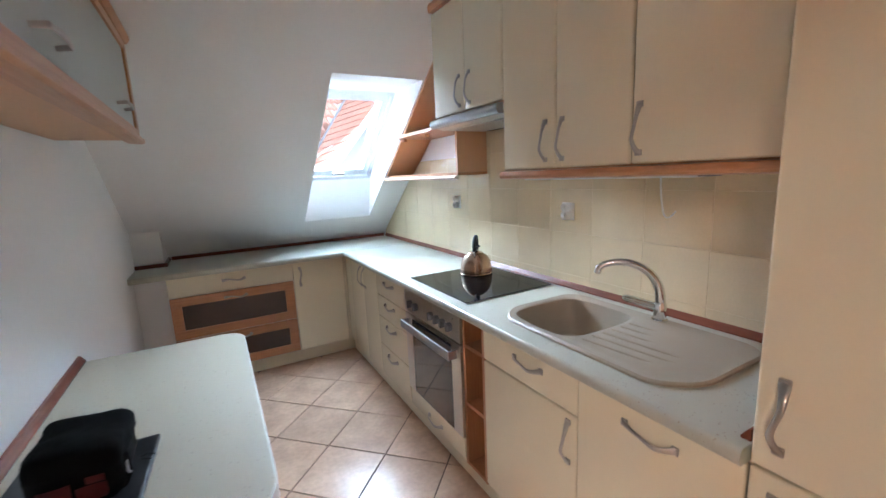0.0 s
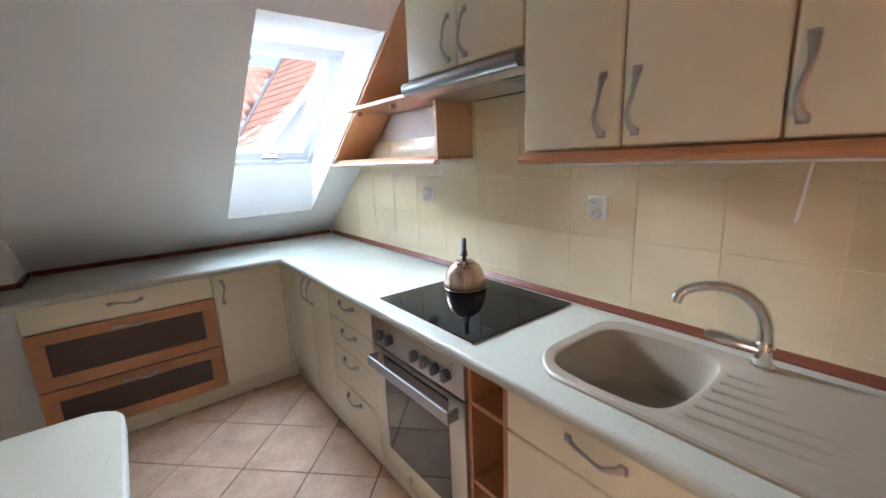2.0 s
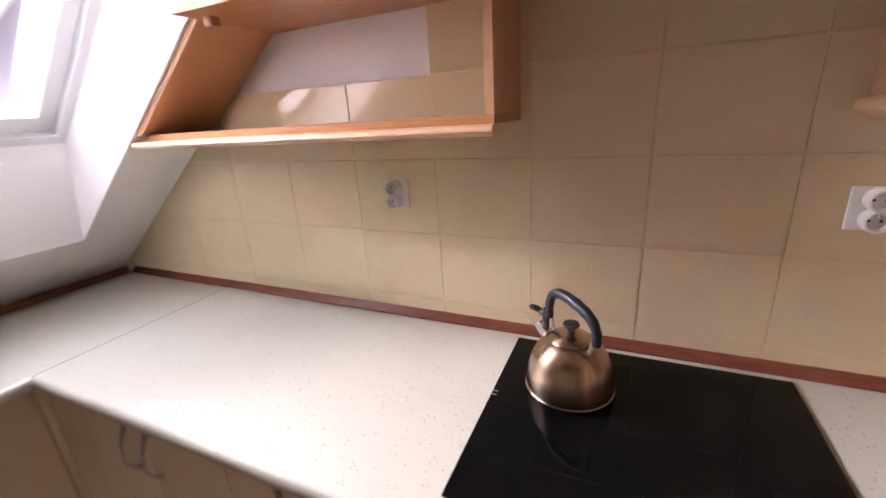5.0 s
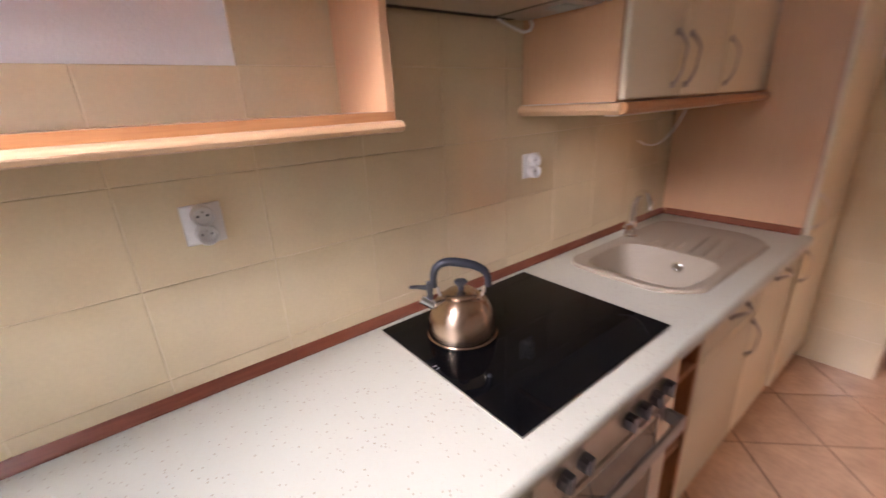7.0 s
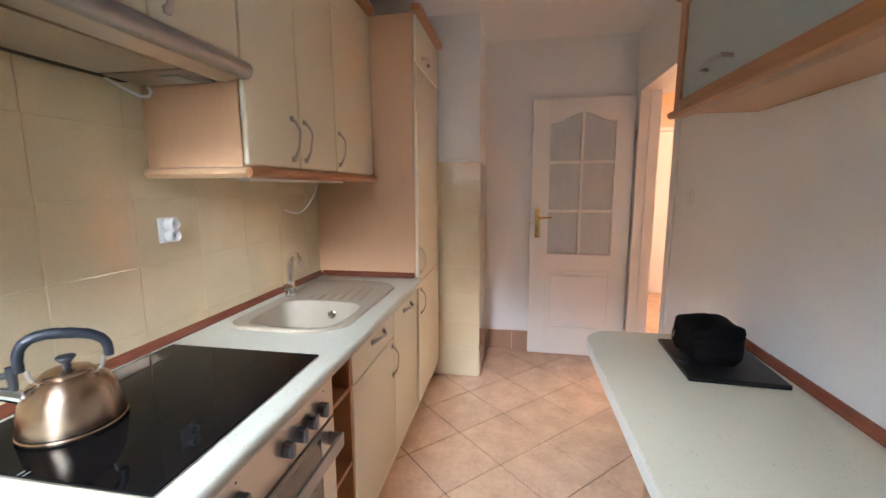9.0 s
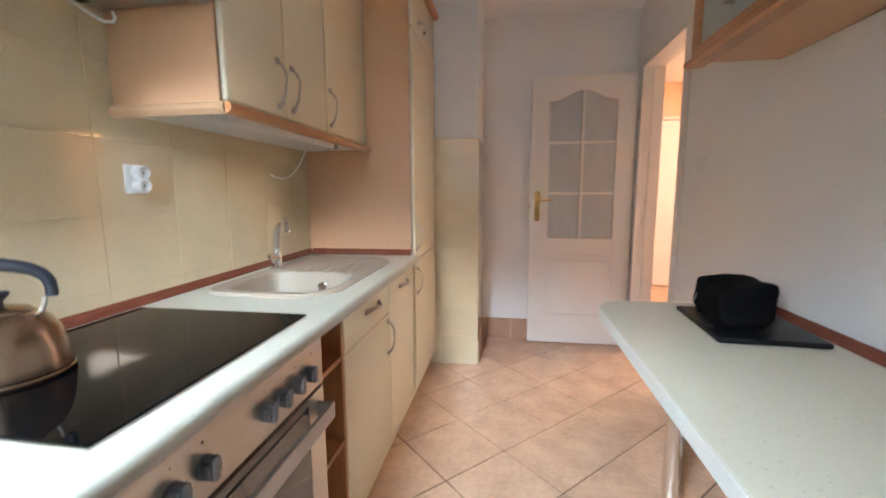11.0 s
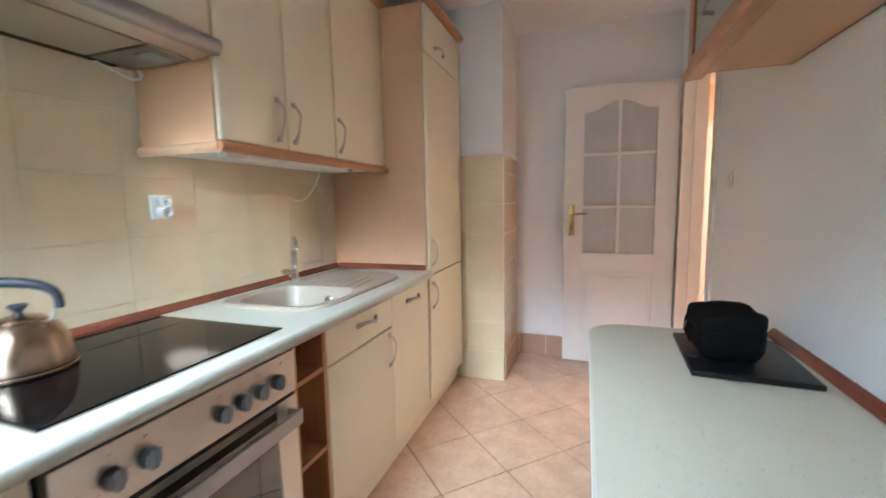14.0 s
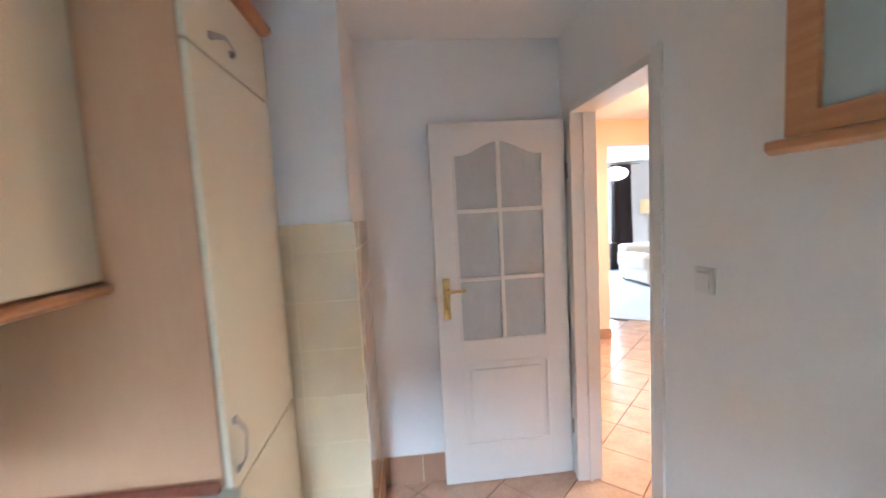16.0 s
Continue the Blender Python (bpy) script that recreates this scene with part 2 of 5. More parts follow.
def thing(name, at, label, category, group="", kind=""):
    """A top-level Empty at the base of a thing."""
    ob = new(name)
    ob.empty_display_size = 0.05
    ob.location = at
    ORIGIN[ob] = Vector(at)
    return tagged(ob, label, category, group, kind)


def mesh_of(bm, name, material, smooth=False):
    me = bpy.data.meshes.new(name)
    bmesh.ops.recalc_face_normals(bm, faces=bm.faces)
    bm.to_mesh(me)
    bm.free()
    me.materials.append(material)
    if smooth:
        me.shade_smooth()
        me.set_sharp_from_angle(angle=radians(38))
    return me


def part(name, bm, material, parent, label="", smooth=False):
    """One mesh under a thing or part; bm in world coordinates."""
    ob = new(name, mesh_of(bm, name, material, smooth))
    ob.parent = parent
    ob.location = -ORIGIN[parent]
    ORIGIN[ob] = Vector((0, 0, 0))
    if label:
        tagged(ob, label)
    return ob


def piece(name, me, parent, at, turn=0.0, flip=None):
    """A part on shared mesh data, at a place of the world."""
    ob = new(name, me)
    ob.parent = parent
    ob.location = Vector(at) - ORIGIN[parent]
    ob.rotation_euler = flip or (0, 0, turn)
    ORIGIN[ob] = Vector(at)
    return ob


def solo(name, bm, material, label, category, kind="", group="", smooth=False):
    """A thing that is one mesh."""
    ob = new(name, mesh_of(bm, name, material, smooth))
    ORIGIN[ob] = Vector((0, 0, 0))
    return tagged(ob, label, category, group, kind)


def box(x0, x1, y0, y1, z0, z1, bevel=0.0, bm=None, seg=2):
    out = bmesh.new()
    bmesh.ops.create_cube(out, size=1)
    for v in out.verts:
        v.co = Vector((x0 + (v.co.x + 0.5) * (x1 - x0), y0 + (v.co.y + 0.5) * (y1 - y0), z0 + (v.co.z + 0.5) * (z1 - z0)))
    if bevel:
        bmesh.ops.bevel(out, geom=list(out.edges), offset=bevel, segments=seg, affect="EDGES", profile=0.6)
    return join(bm, out)


def join(bm, other):
    if bm is None:
        return other
    me = bpy.data.meshes.new("tmp")
    other.to_mesh(me)
    other.free()
    bm.from_mesh(me)
    bpy.data.meshes.remove(me)
    return bm


def prism(points, axis, a, b, bevel=0.0, bm=None):
    """An outline in the two other axes (in order x, y, z without the axis), drawn out from a to b."""
    out = bmesh.new()
    def at(p, v):
        q = list(p)
        q.insert(axis, v)
        return q
    lo = [out.verts.new(at(p, a)) for p in points]
    hi = [out.verts.new(at(p, b)) for p in points]
    n = len(points)
    out.faces.new(lo)
    out.faces.new(hi[::-1])
    for i in range(n):
        out.faces.new((lo[i], lo[(i + 1) % n], hi[(i + 1) % n], hi[i]))
    bmesh.ops.recalc_face_normals(out, faces=out.faces)
    if bevel:
        bmesh.ops.bevel(out, geom=list(out.edges), offset=bevel, segments=2, affect="EDGES")
    return join(bm, out)


def tube(points, radius, sides=10, flat=1.0, bm=None, side=None, caps=True):
    """A round or flattened bar along a line of points; radius one number or one a point."""
    out = bmesh.new()
    pts = [Vector(p) for p in points]
    n = len(pts)
    rad = radius if isinstance(radius, (list, tuple)) else [radius] * n
    rings = []
    ref = Vector(side) if side else None
    for i, p in enumerate(pts):
        d = (pts[min(i + 1, n - 1)] - pts[max(i - 1, 0)]).normalized()
        if ref is None:
            ref = d.orthogonal()
        u = (ref - d * ref.dot(d)).normalized()
        if side is None:
            ref = u
        w = d.cross(u)
        rings.append([out.verts.new(p + (u * math.cos(k) + w * math.sin(k) * flat) * rad[i])
                      for k in (2 * math.pi * j / sides for j in range(sides))])
    for a, b in zip(rings, rings[1:]):
        for j in range(sides):
            out.faces.new((a[j], a[(j + 1) % sides], b[(j + 1) % sides], b[j]))
    if caps:
        out.faces.new(rings[0][::-1])
        out.faces.new(rings[-1])
    return join(bm, out)


def lathe(profile, at, sides=40, bm=None):
    """A turned body from (radius, height) pairs about the upright through at."""
    out = bmesh.new()
    rings = []
    for r, z in profile:
        rings.append([out.verts.new((at[0] + r * math.cos(a), at[1] + r * math.sin(a), at[2] + z))
                      for a in (2 * math.pi * j / sides for j in range(sides))])
    for a, b in zip(rings, rings[1:]):
        for j in range(sides):
            out.faces.new((a[j], a[(j + 1) % sides], b[(j + 1) % sides], b[j]))
    out.faces.new(rings[0][::-1])
    out.faces.new(rings[-1])
    return join(bm, out)


def cyl(a, b, r, sides=16, bm=None):
    return tube([a, b], r, sides, bm=bm)


def arc(cx, cy, r, a0, a1, n=8):
    return [(cx + r * math.cos(radians(a0 + (a1 - a0) * i / n)), cy + r * math.sin(radians(a0 + (a1 - a0) * i / n))) for i in range(n + 1)]


# ---- the room ----
WEST, EAST, SOUTH, CEIL = -2.012, 0.012, -1.21, 2.50
NORTH = 3.50
SLOPE = lambda y: 2.02 - 0.76 * (y - 2.02)
SLOPE_Y = lambda z: 2.02 + (2.02 - z) / 0.76
TOPY = SLOPE_Y(CEIL)
COL_X, COL_Y = -0.892, -0.633
DOOR_S, DOOR_N, DOOR_H = -1.09, -0.342, 2.092
T = 0.12


def structure(name, bm, material, label, category):
    return solo(name, bm, material, label, category, "structure")


def shell():
    # floor slab, with the tiles laid on it later
    structure("floor", box(-7.2, 0.15, -8.4, 3.9, -0.15, -0.006), FLOOR_GROUT, "terracotta tiled floor with dark joints", "floor")
    # east wall behind the worktop, cut off by the roof slope
    ey = [(SOUTH - T, 0), (NORTH + 0.3, 0), (NORTH + 0.3, SLOPE(NORTH + 0.3)), (TOPY, CEIL), (SOUTH - T, CEIL)]
    structure("wall_east", prism(ey, 0, EAST, EAST + 0.2), WHITE_WALL, "white painted kitchen wall behind the cabinets", "wall")
    structure("wall_south", box(WEST, EAST, SOUTH - T, SOUTH, 0, CEIL), WHITE_WALL, "white painted end wall beside the open door", "wall")
    structure("wall_north", box(WEST - T, EAST, NORTH + 0.06, NORTH + 0.3, 0, 1.2), WHITE_WALL, "white knee wall behind the corner worktop", "wall")
    # west wall with the doorway
    bm = prism([(DOOR_N, 0), (NORTH + 0.3, 0), (NORTH + 0.3, SLOPE(NORTH + 0.3)), (TOPY, CEIL), (DOOR_N, CEIL)], 0, WEST - T, WEST)
    box(WEST - T, WEST, SOUTH - T, DOOR_S, 0, CEIL, bm=bm)
    box(WEST - T, WEST, DOOR_S, DOOR_N, DOOR_H, CEIL, bm=bm)
    structure("wall_west", bm, WHITE_WALL, "white painted wall with the kitchen doorway", "wall")
    structure("ceiling", box(WEST - T, 0.15, SOUTH - T, TOPY + 0.1, CEIL, CEIL + 0.15), WHITE_WALL, "flat white ceiling", "ceiling")
    # slope: four pieces round the skylight shaft
    wx0, wx1, wy0, wy1 = -0.812, -0.246, 2.02, 3.225
    th = 0.04
    def slab(x0, x1, y0, y1, bm=None):
        return prism([(y0, SLOPE(y0)), (y1, SLOPE(y1)), (y1, SLOPE(y1) + th), (y0, SLOPE(y0) + th)], 0, x0, x1, bm=bm)
    bm = slab(WEST - T, wx0 - 0.03, TOPY - 0.02, NORTH + 0.3)
    slab(wx1 + 0.03, 0.15, TOPY - 0.02, NORTH + 0.3, bm)
    slab(wx0 - 0.03, wx1 + 0.03, TOPY - 0.02, wy0, bm)
    slab(wx0 - 0.03, wx1 + 0.03, wy1, NORTH + 0.3, bm)
    structure("sloped_ceiling", bm, WHITE_WALL, "white plastered attic slope round the skylight", "ceiling")
    # shaft linings
    gy0, gz0, gy1, gz1 = 2.46, 2.025, 3.13, 1.44
    bm = bmesh.new()
    for x0, x1 in ((wx0 - 0.03, wx0), (wx1, wx1 + 0.03)):
        prism([(wy0, SLOPE(wy0)), (wy0, SLOPE(wy0) + 0.05), (gy0, gz0 + 0.06), (gy0 + 0.2, gz0 + 0.2), (gy1 + 0.2, gz1 + 0.2), (gy1, gz1), (wy1 + 0.05, gz1), (wy1, SLOPE(wy1) + 0.05), (wy1, SLOPE(wy1))], 0, x0, x1, bm=bm)
    prism([(wy0, SLOPE(wy0) + 0.002), (gy0, gz0 + 0.004), (gy0 + 0.15, gz0 + 0.15), (gy0, gz0 + 0.2), (wy0 - 0.04, SLOPE(wy0) + 0.12)], 0, wx0, wx1, bm=bm)
    prism([(wy1, SLOPE(wy1) + 0.002), (gy1, gz1), (gy1 + 0.15, gz1 + 0.12), (wy1 + 0.25, gz1), (wy1 + 0.06, SLOPE(wy1))], 0, wx0, wx1, bm=bm)
    structure("skylight_shaft", bm, WHITE_WALL, "white plastered shaft of the skylight", "window reveal")
    # skylight, lying in the roof plane
    d = Vector((0, gy1 - gy0, gz1 - gz0)).normalized()
    up = Vector((0, -d.z, d.y))
    long = math.hypot(gy1 - gy0, gz1 - gz0)
    base = Vector((0, gy0, gz0))
    def lay(x0, x1, s0, s1, h0, h1, bevel=0.004, bm=None):
        out = box(x0, x1, s0, s1, h0, h1, bevel)
        for v in out.verts:
            v.co = Vector((v.co.x, 0, 0)) + base + d * v.co.y + up * v.co.z
        return join(bm, out)
    win = thing("window_1", (-0.53, gy1, gz1), "white framed skylight over the corner worktop", "window", kind="structure")
    fr = lay(wx0 - 0.02, wx0 + 0.028, 0, long, 0, 0.09)
    lay(wx1 - 0.028, wx1 + 0.02, 0, long, 0, 0.09, bm=fr)
    lay(wx0, wx1, -0.01, 0.03, 0, 0.09, bm=fr)
    lay(wx0, wx1, long - 0.035, long + 0.01, 0, 0.09, bm=fr)
    part("window_frame", fr, WINDOW_FRAME, win)
    sx0, sx1, s0, s1 = wx0 + 0.034, wx1 - 0.034, 0.038, long - 0.042
    sa = lay(sx0, sx0 + 0.045, s0, s1, 0.012, 0.07)
    lay(sx1 - 0.045, sx1, s0, s1, 0.012, 0.07, bm=sa)
    lay(sx0, sx1, s0, s0 + 0.05, 0.012, 0.07, bm=sa)
    lay(sx0, sx1, s1 - 0.06, s1, 0.012, 0.07, bm=sa)
    part("sash", sa, WINDOW_FRAME, win)
    pn = part("pane", lay(sx0 + 0.04, sx1 - 0.04, s0 + 0.045, s1 - 0.055, 0.045, 0.05, 0), PANE, win)
    pn.visible_shadow = False
    hb = lay(-0.59, -0.49, s1 - 0.048, s1 - 0.028, -0.016, 0.012)
    lay(-0.56, -0.52, s1 - 0.05, s1 - 0.02, -0.008, 0.012, bm=hb)
    part("handle", hb, NICKEL, win, "small metal window catch")
    # corner pillar at the west end of the worktop
    structure("corner_pillar", prism([(3.19, 0), (NORTH + 0.06, 0), (NORTH + 0.06, SLOPE(NORTH + 0.06) + 0.02), (3.19, SLOPE(3.19) + 0.02)], 0, WEST, -1.835), WHITE_WALL, "white boxed pillar in the corner under the slope", "pillar")
    # boxed pipe column past the tall cabinet
    structure("pipe_column", box(COL_X + 0.010, EAST, SOUTH, COL_Y - 0.010, 0, CEIL), WHITE_WALL, "white boxed column with tiled lower part", "column")


def hall():
    """The hall and the living room behind the doorway."""
    hx = -7.0
    structure("wall_hall_far", box(-3.42, WEST - T, -3.52, -3.40, 0, CEIL), PEACH_WALL, "peach painted hall wall", "wall")
    structure("wall_hall_header", box(hx, -3.42, -3.52, -3.40, 2.22, CEIL), PEACH_WALL, "peach painted header over the living room opening", "wall")
    structure("wall_hall_side", box(WEST - T, WEST - 0.001, -8.3, SOUTH - T, 0, CEIL), PEACH_WALL, "peach painted side wall", "wall")
    structure("wall_hall_end", box(hx, WEST - T, 1.5, 1.62, 0, CEIL), PEACH_WALL, "peach painted end wall of the hall", "wall")
    structure("wall_hall_west", box(hx - 0.12, hx, -8.4, 1.62, 0, CEIL), PEACH_WALL, "pale side wall of the flat", "wall")
    # added out of view: reflects the hall's light back through the kitchen doorway
    structure("wall_hall_bounce", box(-4.32, -4.20, -2.60, 1.5, 0, CEIL), PEACH_WALL, "unseen peach wall added to bounce hall light into the kitchen", "wall")
    bm = box(hx, -5.98, -8.3, -8.15, 0, CEIL)
    box(-4.70, WEST - T, -8.3, -8.15, 0, CEIL, bm=bm)
    box(-5.98, -4.70, -8.3, -8.15, 0, 0.66, bm=bm)
    box(-5.98, -4.70, -8.3, -8.15, 2.38, CEIL, bm=bm)
    structure("wall_living_room", bm, WHITE_WALL, "white living room wall with a window", "wall")
    structure("ceiling_hall", box(hx, WEST - T, -8.3, 1.62, CEIL, CEIL + 0.15), WHITE_WALL, "white ceiling of the hall and living room", "ceiling")
# ---- kitchen fittings ----
FRONT = -0.588      # outer face of the base fronts
KICK, FRONT_Z0, FRONT_Z1, TOP = 0.10, 0.112, 0.823, 0.872


def bow_handle(length=0.138):
    """A wavy bow handle, upright, standing out along -x from the origin."""
    pts, rad = [], []
    n = 18
    for i in range(n + 1):
        s = i / n
        out = -0.004 - 0.025 * min(1.0, math.sin(math.pi * s) * 1.25) ** 0.8
        wave = 0.0065 * math.sin(2 * math.pi * s)
        pts.append((out, wave, (s - 0.5) * length))
        rad.append(0.0058 + 0.0052 * (abs(s - 0.5) * 2) ** 2.2)
    bm = tube(pts, rad, 10, 0.45, side=(0, 1, 0))
    for z in (-0.5, 0.5):
        box(-0.007, 0.0, -0.010, 0.010, z * length - 0.009, z * length + 0.009, 0.002, bm=bm)
    return mesh_of(bm, "handle", NICKEL, True)


HANDLE = bow_handle()
UPRIGHT, LEVEL = (0, 0, 0), (radians(90), 0, 0)


def front_east(parent, name, y0, y1, z0, z1, x=FRONT, handle=None, level=False, material=CREAM, bevel=0.006):
    """A cabinet front facing the room from the east run, with its handle at (y, z)."""
    ob = part(name, box(x, x + 0.018, y0 + 0.0015, y1 - 0.0015, z0 + 0.0015, z1 - 0.0015, bevel, seg=3), material, parent, smooth=True)
    if handle:
        piece("handle", HANDLE, ob, (x, *handle), flip=LEVEL if level else UPRIGHT)
    return ob


def carcass_east(parent, y0, y1, z0, z1, depth, material=CREAM_SIDE, back=-0.004, top=True):
    x0 = -depth
    part("side_panel", box(x0, back, y0, y0 + 0.016, z0, z1), material, parent)
    part("side_panel", box(x0, back, y1 - 0.016, y1, z0, z1), material, parent)
    part("bottom_panel", box(x0, back, y0 + 0.016, y1 - 0.016, z0, z0 + 0.016), material, parent)
    if top:
        part("top_panel", box(x0, back, y0 + 0.016, y1 - 0.016, z1 - 0.016, z1), material, parent)
    part("back_panel", box(-0.02, back, y0 + 0.016, y1 - 0.016, z0 + 0.016, z1 - 0.016), material, parent)


def base_run():
    dep = -FRONT - 0.020
    y = {"a": 0.0, "b": 0.452, "rack": 0.948, "oven": 1.115, "drawers": 1.718, "doors": 2.19, "corner": 2.785}
    # dishwasher front and drawer unit
    u = thing("dishwasher", (-0.3, 0.23, 0), "built-in dishwasher behind a cream front", "dishwasher")
    carcass_east(u, 0.002, y["b"] - 0.002, KICK, 0.83, dep)
    front_east(u, "door", 0.002, y["b"], FRONT_Z0, FRONT_Z1, handle=(0.218, 0.767), level=True)
    u = thing("sink_cabinet", (-0.3, 0.7, 0), "cream base cabinet with a drawer over a door", "cabinet")
    carcass_east(u, y["b"], y["rack"], KICK, 0.83, dep, top=False)
    front_east(u, "drawer_front", y["b"], y["rack"], 0.690, FRONT_Z1, handle=(0.677, 0.777), level=True)
    front_east(u, "door", y["b"], y["rack"], FRONT_Z0, 0.686, handle=(0.486, 0.590))
    # open shelves beside the oven
    u = thing("open_shelf_unit", (-0.3, 1.03, 0), "narrow open alder wood shelf unit beside the oven", "shelf")
    bm = box(FRONT + 0.004, -0.02, y["rack"] + 0.001, y["rack"] + 0.017, KICK, 0.83)
    part("side_panel", bm, INNER_WOOD, u)
    part("side_panel", box(FRONT + 0.004, -0.02, y["oven"] - 0.017, y["oven"] - 0.001, KICK, 0.83), INNER_WOOD, u)
    part("back_panel", box(-0.03, -0.022, y["rack"] + 0.017, y["oven"] - 0.017, KICK, 0.83), INNER_WOOD, u)
    for z in (KICK, 0.405, 0.684, 0.814):
        part("shelf", box(FRONT + 0.006, -0.031, y["rack"] + 0.018, y["oven"] - 0.018, z, z + 0.016), INNER_WOOD, u)
    # four drawers
    u = thing("drawer_cabinet", (-0.3, 1.95, 0), "cream base cabinet with four drawers", "cabinet")
    carcass_east(u, y["drawers"] + 0.004, y["doors"], KICK, 0.83, dep)
    zs = (FRONT_Z1, 0.678, 0.530, 0.332, FRONT_Z0)
    for z1, z0 in zip(zs, zs[1:]):
        front_east(u, "drawer_front", y["drawers"] + 0.008, y["doors"], z0, z1, handle=(1.966, z1 - 0.043), level=True)
    # double doors to the corner
    u = thing("corner_cabinet", (-0.3, 2.5, 0), "cream corner base cabinet with two doors", "cabinet")
    carcass_east(u, y["doors"] + 0.002, y["corner"], KICK, 0.83, dep)
    mid = 2.472
    front_east(u, "door", y["doors"], mid, FRONT_Z0, FRONT_Z1, handle=(mid - 0.042, 0.735))
    front_east(u, "door", mid, y["corner"], FRONT_Z0, FRONT_Z1, handle=(mid + 0.042, 0.735))
    part("corner_post", prism([(FRONT + 0.002, y["corner"] + 0.001), (-0.53, y["corner"] + 0.001), (-0.53, 2.932), (-0.604, 2.932), (-0.604, 2.914), (FRONT + 0.002, 2.914)], 2, FRONT_Z0, FRONT_Z1, 0.002), CREAM, u)
    # plinths
    structure("baseboard_east", box(-0.552, -0.536, -0.62, 2.96, 0.0, KICK - 0.002, 0.002), CREAM, "cream plinth under the base cabinets", "plinth")
    structure("baseboard_north", box(-1.84, -0.554, 2.962, 2.978, 0.0, KICK - 0.002, 0.002), CREAM, "cream plinth under the window cabinets", "plinth")


def oven():
    y0, y1, x = 1.119, 1.712, -0.596
    u = thing("oven", (-0.3, 1.415, 0), "built-in stainless steel oven with grey knobs", "oven")
    part("body", box(-0.566, -0.03, y0 + 0.004, y1 - 0.004, 0.225, 0.828), BLACK_GAP, u)
    part("control_panel", box(x, -0.566, y0, y1, 0.694, 0.818, 0.003), STEEL, u, "brushed steel control panel")
    # door: steel cheeks and rails round a dark pane
    door = part("door", box(x + 0.001, -0.566, y0 + 0.083, y1 - 0.083, 0.664, 0.683, 0.001), STEEL, u, "steel oven door")
    part("cheek", box(x, -0.566, y0, y0 + 0.082, 0.228, 0.684, 0.002), STEEL, door)
    part("cheek", box(x, -0.566, y1 - 0.082, y1, 0.228, 0.684, 0.002), STEEL, door)
    part("pane", box(x + 0.002, -0.568, y0 + 0.082, y1 - 0.082, 0.228, 0.664, 0.0008), OVEN_GLASS, door, "dark mirror-like oven glass")
    # flat bar handle on two feet
    bm = box(x - 0.046, x - 0.036, y0 + 0.030, y1 - 0.030, 0.612, 0.656, 0.003)
    for yy in (y0 + 0.030, y1 - 0.042):
        box(x - 0.040, x + 0.001, yy, yy + 0.012, 0.614, 0.654, 0.002, bm=bm)
    part("handle", bm, BAR_STEEL, door, "flat grey steel bar handle")
    part("warming_drawer", box(FRONT, -0.57, y0, y1, FRONT_Z0, 0.222, 0.005), CREAM, u, "cream drawer front below the oven", smooth=True)
    piece("handle", HANDLE, u, (FRONT, 1.41, 0.160), flip=LEVEL)
    # knobs: a low skirt, a round barrel and a ribbed grip across it
    bm = cyl((0, 0, 0), (-0.005, 0, 0), 0.0205, 28)
    cyl((-0.004, 0, 0), (-0.020, 0, 0), 0.0170, 24, bm=bm)
    box(-0.025, -0.004, -0.0075, 0.0075, -0.0205, 0.0205, 0.003, bm=bm)
    for k in (-1, 1):
        box(-0.021, -0.004, k * 0.0125 - 0.0025, k * 0.0125 + 0.0025, -0.0135, 0.0135, 0.0015, bm=bm)
    knob = mesh_of(bm, "knob", GREY_KNOB, True)
    for yy in (1.622, 1.556, 1.382, 1.321, 1.261, 1.200):
        piece("knob", knob, u, (x, yy, 0.752))
    # printed marks above the knobs, and the scale round the first two
    for yy, r in ((1.622, 0.0016), (1.556, 0.0030), (1.382, 0.0016), (1.321, 0.0016), (1.261, 0.0016), (1.178, 0.0030)):
        part("mark", cyl((x + 0.0004, yy, 0.796), (x - 0.0006, yy, 0.796), r, 10), BLACK_PLASTIC, u, "small printed mark")
    for yy in (1.622, 1.556):
        for a in (-130, -85, 85, 130):
            cy, cz = yy + 0.029 * math.sin(radians(a)), 0.752 + 0.029 * math.cos(radians(a))
            part("mark", cyl((x + 0.0004, cy, cz), (x - 0.0006, cy, cz), 0.0015, 8), INNER_WOOD, u, "small orange printed mark")


